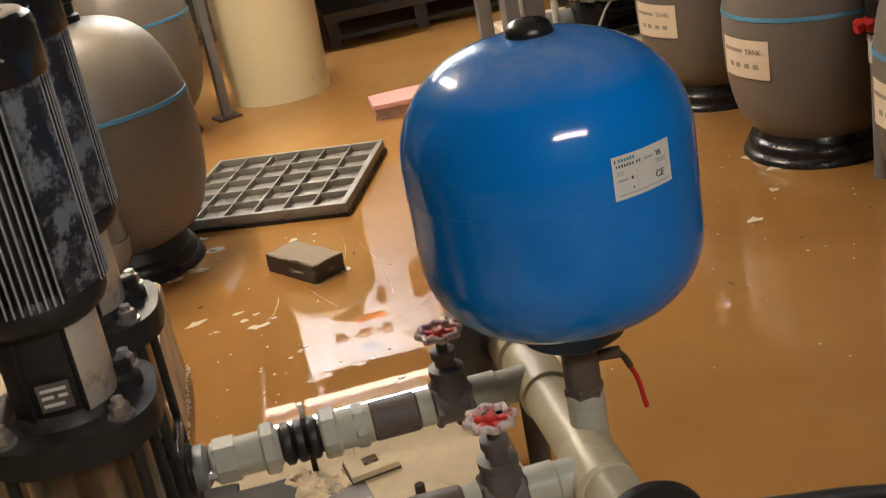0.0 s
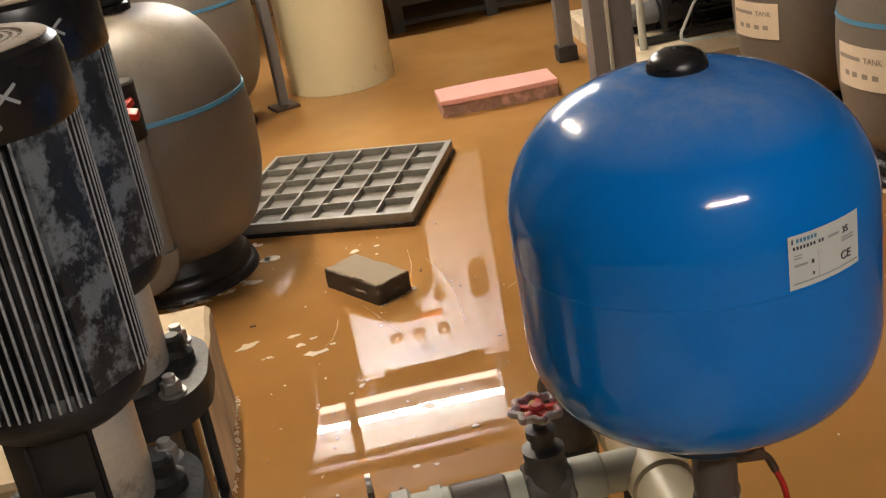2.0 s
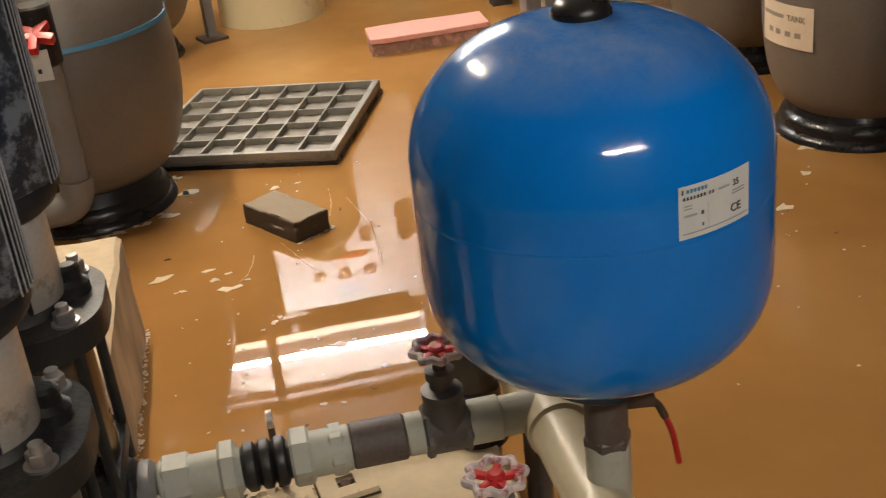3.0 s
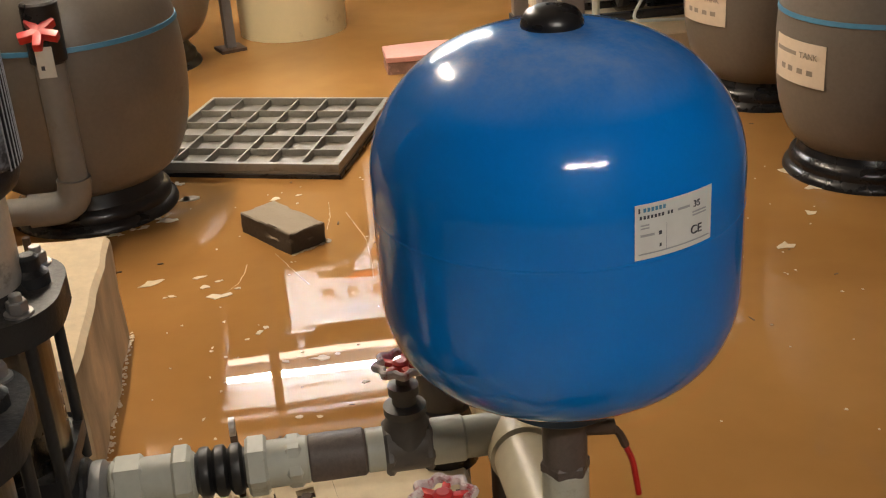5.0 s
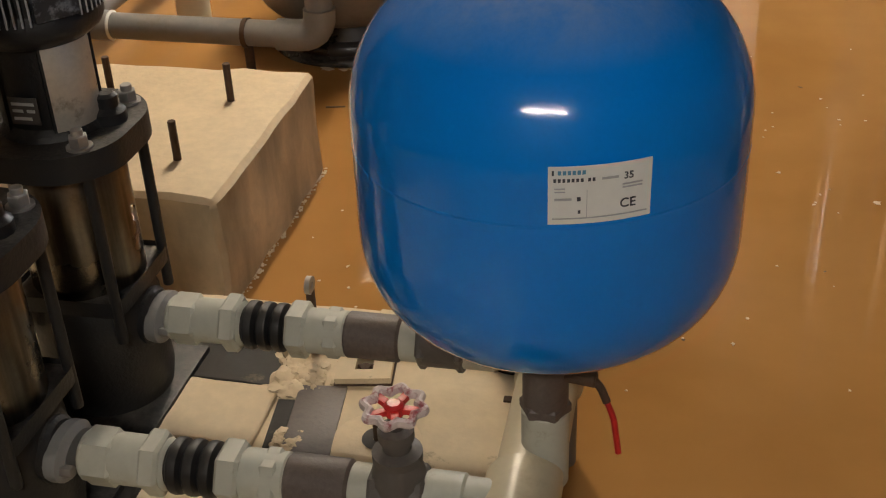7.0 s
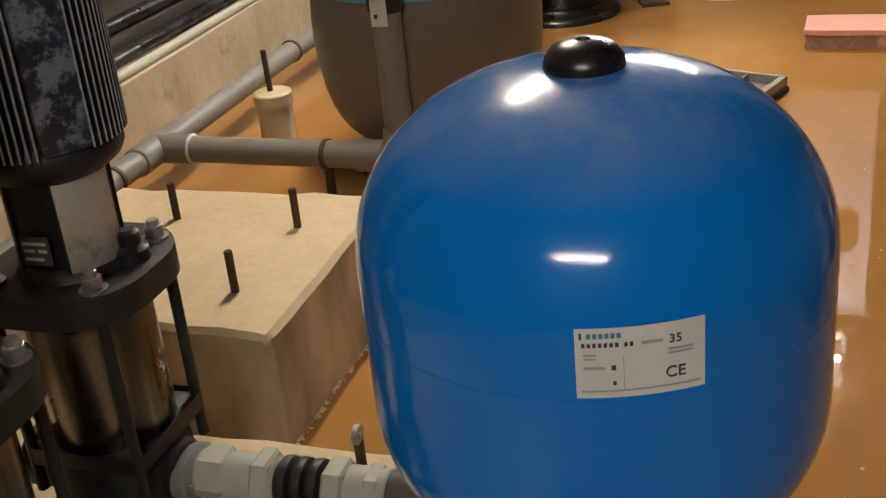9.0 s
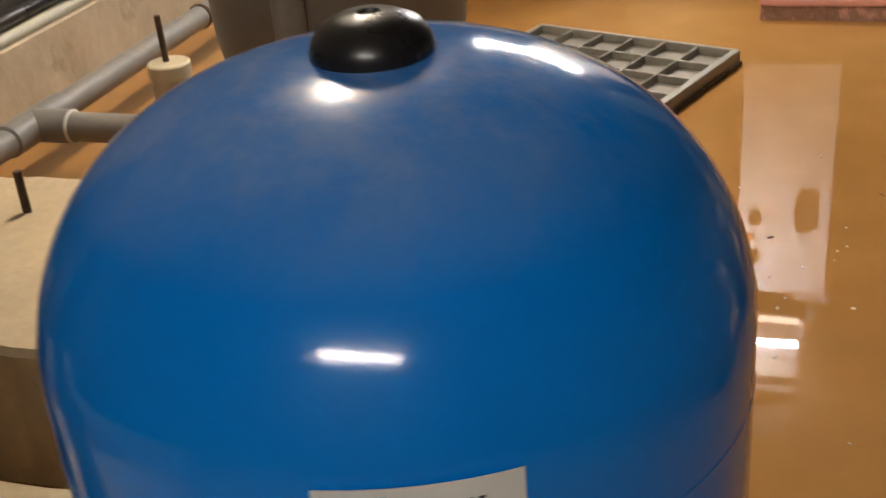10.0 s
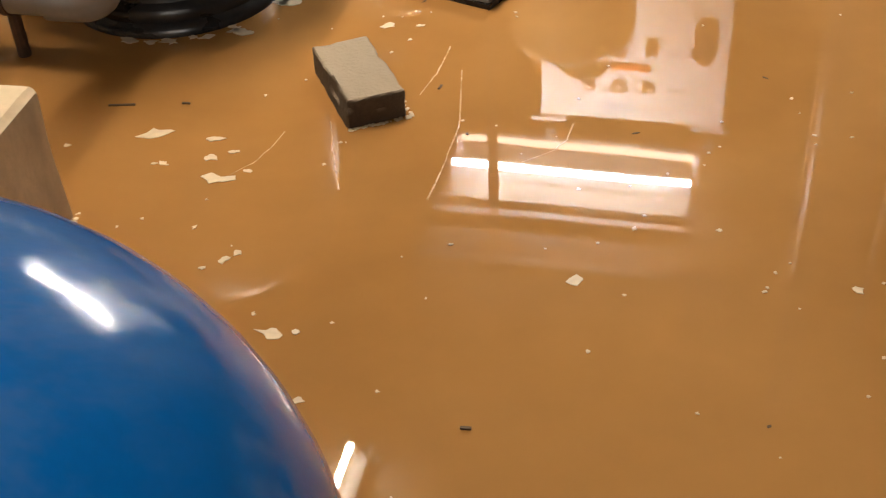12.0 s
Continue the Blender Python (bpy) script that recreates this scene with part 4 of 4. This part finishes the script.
def floor_panel(at):
    """A 600 mm raised-floor panel lying with its ribbed side up."""
    t = thing("floor_panel", "grey ribbed metal floor panel floating ribbed side up", "floor panel", at)
    h, z0, z1 = 0.30, 0.034, 0.058
    part("sheet", B((-h, -h, z0 - 0.006), (h, h, z0), 0.002), ALU, t)
    for lo, hi in (((-h, -h), (h, -h + 0.016)), ((-h, h - 0.012), (h, h)), ((-h, -h + 0.016), (-h + 0.012, h - 0.012)), ((h - 0.02, -h + 0.016), (h, h - 0.012))):
        part("rim", B((*lo, z0 + 0.0005), (*hi, z1), 0.003), ALU_WORN, t)
    nx, ny = 6, 5
    for i in range(1, nx):
        x = -h + 0.012 + (2 * h - 0.032) * i / nx
        part("rib", B((x - 0.0028, -h + 0.016, z0 + 0.0005), (x + 0.0028, h - 0.012, z1 - 0.003), 0.001), ALU_WORN, t)
    for i in range(1, ny):
        y = -h + 0.016 + (2 * h - 0.028) * i / ny
        part("rib", B((-h + 0.012, y - 0.0028, z0 + 0.0005), (h - 0.02, y + 0.0028, z1 - 0.004), 0.001), ALU_WORN, t)
    part("black_edge", B((-h - 0.004, -h - 0.004, 0.004), (h + 0.004, h + 0.004, z0 - 0.0065), 0.003), BLACK, t, "black rubber edge strip")
    return t


floor_panel(pose(0.453, 3.903, -0.016, 0, 0, -20))

# ---- drain pipe along the low wall ----
t = thing("drain_pipe", "grey plastic drain pipe along the low wall", "pipe")
DX, DZ = -0.668, 0.126
part("run", rod((DX, 0.9, DZ), (DX, 4.9, DZ), 0.032, 28), PVC, t)
part("tee", rod((DX, 3.105, DZ), (DX, 3.325, DZ), 0.038, 28), PVC, t)
part("tee_branch", rod((DX, 3.214, DZ), (DX + 0.102, 3.214, DZ), 0.0385, 28), PVC, t)
part("glue_ring", lathe([(0.039, 0), (0.0395, 0.002), (0.034, 0.006)], 28, None, axis((DX + 0.1, 3.214, DZ), (DX + 0.2, 3.214, DZ))[0]), PAPER, t, "white squeezed-out glue")
part("branch", rod((DX + 0.08, 3.214, DZ), (-0.07, 3.21, DZ - 0.003), 0.0335, 28), PVC, t)
part("elbow", pipe([(-0.115, 3.21, DZ - 0.003), (-0.002, 3.21, DZ - 0.003), (-0.002, 3.21, 0.195)], 0.040, 24, 0.06), PVC, t)
part("riser", rod((-0.002, 3.21, 0.185), (-0.002, 3.21, 0.485), 0.034, 28), PVC, t)
bv = part("ball_valve", rod((-0.002, 3.21, 0.475), (-0.002, 3.21, 0.615), 0.042, 28), BLACK, t, "black plastic ball valve")
hb = bmesh.new()
for a in (0, 72, 144, 216, 288):
    box(hb, (0.0, -0.011, -0.010), (0.046, 0.011, 0.010), 0.005, pose(-0.002, 3.155, 0.555, 0, 0, 0) @ pose(0, 0, 0, -58, 0, 0) @ pose(0, 0, 0, 0, a + 20, 0))
part("handle", hb, RED, bv, "red star handle")
part("paper_tag", B((-0.02, 3.160, 0.452), (0.018, 3.162, 0.522), 0), PAPER, t, "white hanging paper tag")
part("printed_bar", B((-0.012, 3.1585, 0.470), (-0.004, 3.1595, 0.480), 0), INK, t)
for y in (3.0, 4.05):
    part("clamp", lathe([(0.031, -0.006), (0.036, -0.006), (0.037, 0), (0.036, 0.006), (0.031, 0.006)], 28, None, pose(DX, y, DZ, 90, 0, 0)), RUST, t, "rusty pipe clamp")
part("clamp", lathe([(0.033, -0.006), (0.0375, -0.006), (0.0375, 0.006), (0.033, 0.006)], 28, None, pose(-0.199, 3.211, DZ - 0.003, 0, 90, 0)), RUST, t, "rusty pipe clamp")
part("stand", rod((-0.199, 3.211, -0.2), (-0.199, 3.211, 0.09), 0.012, 10), RUST, t, "rusty support rod")

# ---- riser with a red-handled valve between the east vessels ----
t = thing("riser_pipe", "grey plastic riser pipe with red star-handled valve", "pipe", pose(1.992, 2.853, 0))
part("riser", rod((0, 0, -0.2), (0, 0, 0.355), 0.030, 24), PVC, t)
bv = part("ball_valve", rod((0, 0, 0.345), (0, 0, 0.475), 0.037, 24), BLACK, t, "black plastic ball valve")
hb = bmesh.new()
for a in (0, 72, 144, 216, 288):
    box(hb, (0.0, -0.011, -0.010), (0.034, 0.011, 0.010), 0.005, pose(-0.042, -0.005, 0.414, 0, 0, -80) @ pose(0, 0, 0, -75, 0, 0) @ pose(0, 0, 0, 0, a + 20, 0))
part("handle", hb, RED, bv, "red star handle")
part("paper_tag", B((-0.041, -0.045, 0.315), (-0.039, -0.005, 0.388), 0), PAPER, t, "white hanging paper tag")
part("feed_pipe", pipe([(0, 0, 0.465), (0, 0, 0.79), (-0.006, 0.25, 0.79)], 0.030, 24, 0.07), PVC, t)

t = thing("capped_pipe", "white capped pipe stub with a rusty rod", "pipe", pose(-0.48, 3.519, 0))
part("stub", lathe([(0, -0.2), (0.047, -0.2), (0.047, 0.14), (0.053, 0.142), (0.053, 0.172), (0.049, 0.176), (0, 0.177)], 32), PVC_CREAM, t)
part("rod", rod((-0.005, 0, 0.17), (-0.008, 0.0, 0.29), 0.008, 10), RUST, t)

t = thing("wall_conduit", "pale conduit with black cables along the low wall", "conduit")
part("conduit", rod((WX - 0.02, 0.5, WZ + 0.012), (WX - 0.02, 4.9, WZ + 0.012), 0.016, 14), PVC_LIGHT, t)
part("cable", pipe([(WX - 0.05, 0.5, WZ + 0.03), (WX - 0.05, 2.8, WZ + 0.04), (WX - 0.04, 3.6, WZ + 0.05), (WX - 0.06, 4.4, WZ + 0.035), (WX - 0.05, 4.9, WZ + 0.04)], 0.02, 12, 0.12), BLACK, t, "black cable")
part("cable", pipe([(WX - 0.09, 0.5, WZ + 0.12), (WX - 0.10, 3.0, WZ + 0.125), (WX - 0.07, 4.9, WZ + 0.12)], 0.022, 12, 0.12), BLACK, t, "black cable")

# ---- far end: dark stand, green tank, pump set ----
t = thing("dark_stand", "low dark platform standing in the water", "platform", pose(-0.051, 0.17, 0) @ Matrix.Diagonal((0.93, 0.93, 0.95, 1)))
part("deck", B((0.98, 6.22, 0.13), (2.0, 7.0, 0.18), 0.006), DARKM, t)
for x in (1.02, 1.5, 1.95):
    part("leg", B((x - 0.03, 6.24, -0.2), (x + 0.03, 6.30, 0.13), 0.004), DARKM, t)
part("brace", B((1.0, 6.25, 0.03), (1.98, 6.28, 0.055), 0.003), DARKM, t)
t = thing("dosing_tank", "pale green plastic dosing tank on the dark platform", "tank", pose(1.232, 6.313, 0.172) @ Matrix.Scale(0.93, 4))
part("shell", lathe([(0, 0), (0.2, 0), (0.215, 0.02), (0.225, 0.5), (0.2, 0.56), (0, 0.57)], 40), GREEN, t)

tagged(part("ledge", rough_block((1.55, 4.36, -0.2), (2.75, 5.4, 0.08), 0.06, 0.006, 0.012, 8), CONCRETE), "pale concrete ledge standing out of the flood", "ledge", kind="structure")
t = thing("transfer_pump", "black pump set with pale pipework on a concrete ledge", "pump", pose(-0.0185, 0.1475, 0.08) @ Matrix.Scale(0.925, 4))
part("bed_rail", B((1.78, 4.80, 0), (2.40, 4.83, 0.03), 0.004), BLACK, t)
part("bed_rail", B((1.78, 5.02, 0), (2.40, 5.05, 0.03), 0.004), BLACK, t)
part("motor", rod((2.02, 4.93, 0.115), (2.34, 4.93, 0.115), 0.085, 28), BLACK, t)
fin_parts(t, mesh_of(B((0.08, -0.003, 0.02), (0.10, 0.003, 0.28)), "cooling_fin", BLACK), axis((2.02, 4.93, 0.115), (2.34, 4.93, 0.115))[0], [i * 15 for i in range(24)])
part("volute", rod((1.90, 4.93, 0.115), (2.02, 4.93, 0.115), 0.105, 28), BLACK, t)
part("suction_pipe", rod((1.70, 4.93, 0.10), (1.90, 4.93, 0.10), 0.045, 24), PVC, t, "grey suction pipe")
part("junction_box", B((2.08, 4.84, 0.19), (2.24, 4.96, 0.27), 0.01), BLACK, t)
part("data_plate", B((2.05, 4.838, 0.205), (2.16, 4.8395, 0.25), 0), PAPER, t, "white data plate")
part("strainer", lathe([(0, 0), (0.07, 0), (0.075, 0.02), (0.07, 0.15), (0.08, 0.16), (0.08, 0.19), (0, 0.2)], 28, None, pose(2.46, 4.86, 0)), BLACK, t)
part("delivery_pipe", pipe([(1.80, 4.80, 0.262), (2.085, 4.75, 0.20), (2.07, 4.75, 0.95)], 0.042, 18, 0.07), PVC, t, "grey plastic delivery pipe")
part("check_valve", rod((1.80, 4.80, 0.262), (1.855, 4.79, 0.25), 0.07, 24), BLACK, t, "black round valve")
part("coupling", rod((1.905, 4.7816, 0.239), (1.965, 4.771, 0.226), 0.049, 20), GREEN, t, "pale green coupling")
part("hose", pipe([(2.4, 4.75, 0.22), (2.28, 4.72, 0.18), (2.22, 4.72, 0.08), (2.3, 4.70, 0.012)], 0.012, 10, 0.06), BLACK, t, "black hose")
part("cable", pipe([(2.1, 4.85, 0.2), (2.0, 4.75, 0.16), (1.9, 4.70, 0.02), (2.2, 4.68, 0.01)], 0.006, 8, 0.05), PAPER, t, "white cable")
t = thing("thin_pipes", "thin upright pale pipes beside the frame", "pipe", pose(-0.0185, 0.1475, 0) @ Matrix.Diagonal((0.925, 0.925, 1, 1)))
for x, r in ((1.71, 0.012), (1.78, 0.015)):
    part("pipe", rod((x, 4.75, 0.07), (x - 0.01, 4.75, CEIL - 0.01), r, 14), PVC_LIGHT if r > 0.013 else PVC, t)

# ---- control cabinet, seen mirrored in the water ----
t = thing("control_cabinet", "white steel control cabinet with square meters and slot", "cabinet", pose(0.39, 5.75, 0))
W, ZB, ZT = 0.756, 0.55, 1.60
part("body", B((0, 0, ZB), (W, 0.21, ZT), 0.006), ENAMEL, t)
part("door", B((0.008, -0.012, ZB + 0.01), (W - 0.008, -0.001, ZT - 0.01), 0.003), ENAMEL, t, "white enamelled door")
for x in (0.201, 0.321, 0.444):
    mt = part("meter", B((x - 0.026, -0.02, 1.408), (x + 0.026, -0.0125, 1.456), 0.002), METER, t, "small square panel meter")
    part("meter_face", B((x - 0.013, -0.0225, 1.422), (x + 0.013, -0.0205, 1.442), 0), PAPER_WARM, mt)
part("orange_strip", B((0.285, -0.018, 1.328), (0.446, -0.0125, 1.356), 0.001), ORANGE, t, "orange printed strip")
for x, z in ((0.32, 1.272), (0.447, 1.25)):
    part("switch", B((x - 0.023, -0.03, z - 0.026), (x + 0.023, -0.0125, z + 0.026), 0.004), METER, t, "brown switch")
part("viewing_slot", slab(rounded(0.09, 0.208, 0.044), 0, 0.004), METER, t, "dark oval slot", pose(0.652, -0.0125, 1.203, 90, 0, 0))
part("printed_bar", B((0.261, -0.0135, 1.508), (0.391, -0.0125, 1.536), 0), BAND, t, "faint blue printed mark")
for x in (0.035, W - 0.05):
    part("bracket", B((x - 0.075, 0.0, ZT + 0.016), (x + 0.075, 0.05, ZT + 0.034), 0.003), ENAMEL, t, "white mounting bracket")
    part("hanger", B((x - 0.02, 0.06, ZT - 0.001), (x + 0.02, 0.10, CEIL - 0.04), 0.002), FRAME, t, "grey steel hanger")

# ---- flakes and foam drifting on the water ----
random.seed(5)


def flake(x, y, s, material=SCUM, stretch=1.0, a=0.0):
    n = 9
    s *= 0.72
    out = [(s * (0.35 + 0.9 * random.random()) * math.cos(2 * math.pi * i / n) * stretch, s * (0.35 + 0.9 * random.random()) * math.sin(2 * math.pi * i / n)) for i in range(n)]
    return part("flake", slab(out, 0.0003, 0.0014), material, at=pose(x, y, 0, 0, 0, a), smooth=False)


for x, y, s, k in ((0.318, 2.875, 0.024, 1.8), (0.165, 2.990, 0.022, 1.9), (0.271, 2.989, 0.014, 1.6), (0.283, 2.934, 0.013, 1.5), (0.318, 2.956, 0.011, 1.2), (0.215, 2.905, 0.009, 1.8),
                   (0.200, 2.902, 0.006, 1.2), (0.031, 2.930, 0.008, 1.2), (0.360, 2.906, 0.008, 1.6), (0.455, 3.423, 0.016, 1.3), (0.517, 3.432, 0.01, 1.4), (0.510, 3.374, 0.007, 1.2),
                   (0.406, 2.681, 0.012, 1.1), (0.382, 2.658, 0.007, 1), (0.339, 2.595, 0.008, 0.7), (0.309, 2.626, 0.007, 1), (0.604, 2.428, 0.01, 1), (0.474, 2.335, 0.01, 1.2), (0.511, 2.326, 0.007, 1.2),
                   (0.303, 2.370, 0.008, 0.6), (0.332, 2.462, 0.007, 0.6), (0.525, 2.541, 0.016, 1.8), (0.560, 2.550, 0.008, 1.3), (0.490, 2.575, 0.006, 1), (0.458, 2.545, 0.01, 1.2), (0.333, 2.749, 0.007, 0.8), (0.310, 2.520, 0.007, 0.6), (0.311, 2.640, 0.007, 0.7), (0.419, 2.700, 0.01, 1.3),
                   (1.287, 2.767, 0.014, 1.1), (1.099, 2.869, 0.007, 1), (0.979, 2.853, 0.008, 1), (0.911, 2.721, 0.016, 1.1), (1.584, 2.782, 0.028, 1.3), (1.718, 2.938, 0.022, 1.4),
                   (0.235, 3.500, 0.03, 1.8), (0.180, 3.360, 0.02, 2), (1.774, 3.216, 0.03, 1.3), (1.793, 3.086, 0.025, 1.5), (0.300, 3.780, 0.03, 1.4)):
    tagged(flake(x, y, s, SCUM, k, random.uniform(-25, 25)), "pale foam flake floating on the muddy water", "foam flake", "floating flakes")
for x, y, a in ((0.067, 3.066, 12), (0.178, 3.089, 5), (0.606, 3.21, 80), (0.819, 2.419, 5)):
    tagged(part("twig", B((-0.024 if a == 12 else -0.007, -0.002, -0.001), (0.024 if a == 12 else 0.007, 0.002, 0.003), 0.001), SILT, at=pose(x, y, 0, 0, 0, a)), "dark twig scrap floating on the water", "twig", "floating specks")
bm = bmesh.new()
for i in range(90):
    u = random.random()
    q = Vector((-0.055, -0.113, 0)).lerp(Vector((0.056, -0.113, 0)), u) if i < 55 else Vector((0.056, -0.113 + 0.2 * random.random() ** 2, 0))
    bmesh.ops.create_icosphere(bm, subdivisions=1, radius=random.uniform(0.0015, 0.0045), matrix=pose(0.4725, 3.173, 0, 0, 0, 33) @ Matrix.Translation(q + Vector((random.uniform(-0.003, 0.003), random.uniform(-0.003, 0.003), 0.0005))) @ Matrix.Diagonal((1, 1, 0.4, 1)))
tagged(part("scum_line", bm, SCUM), "pale foam gathered round the brick at the waterline", "foam", kind="stuff")
for i in range(130):
    x, y = random.uniform(0.2, 1.9), random.uniform(2.05, 3.6)
    if abs(x - 0.49) < 0.12 and abs(y - 3.17) < 0.15:
        continue
    dark = random.random() < 0.12
    tagged(flake(x, y, random.uniform(0.0022, 0.0055), SILT if dark else SCUM, random.uniform(1, 4) if dark else 1.0, random.uniform(0, 180)),
           "dark twig scrap floating on the water" if dark else "tiny pale speck floating on the water", "speck", "floating specks")

# Thin pale lines modelled in place of reflections along small waves.
for pts in (((0.59, 3.361), (0.589, 3.255), (0.575, 3.182)), ((0.446, 3.07), (0.482, 2.976), (0.519, 2.878)),
            ((0.629, 3.276), (0.666, 3.089), (0.666, 2.979), (0.661, 2.877)), ((0.379, 3.028), (0.37, 2.95), (0.327, 2.877)),
            ((0.854, 3.127), (0.843, 3.051), (0.786, 2.999))):
    bm = pipe([(x, y, 0.0) for x, y in pts], 0.0012, 8, 0.035)
    for v in bm.verts:
        v.co += Vector((noise.noise(v.co * 60), noise.noise(v.co * 60 + Vector((9, 0, 0))), 0)) * 0.004
        v.co.z *= 0.45
    tagged(part("wave_streak", bm, STRAND), "thin pale streak painted as a wave reflection on the muddy water", "foam strand", "foam strands")
for i in range(16):
    a = radians(random.uniform(-95, 40))
    r = 0.219 + random.random() * 0.02
    tagged(flake(-0.016 + r * math.cos(a), 3.52 + r * math.sin(a), random.uniform(0.008, 0.016), SCUM, random.uniform(1.2, 2.2), math.degrees(a) + 90), "pale foam flake gathered at the vessel foot", "foam flake", "floating flakes")
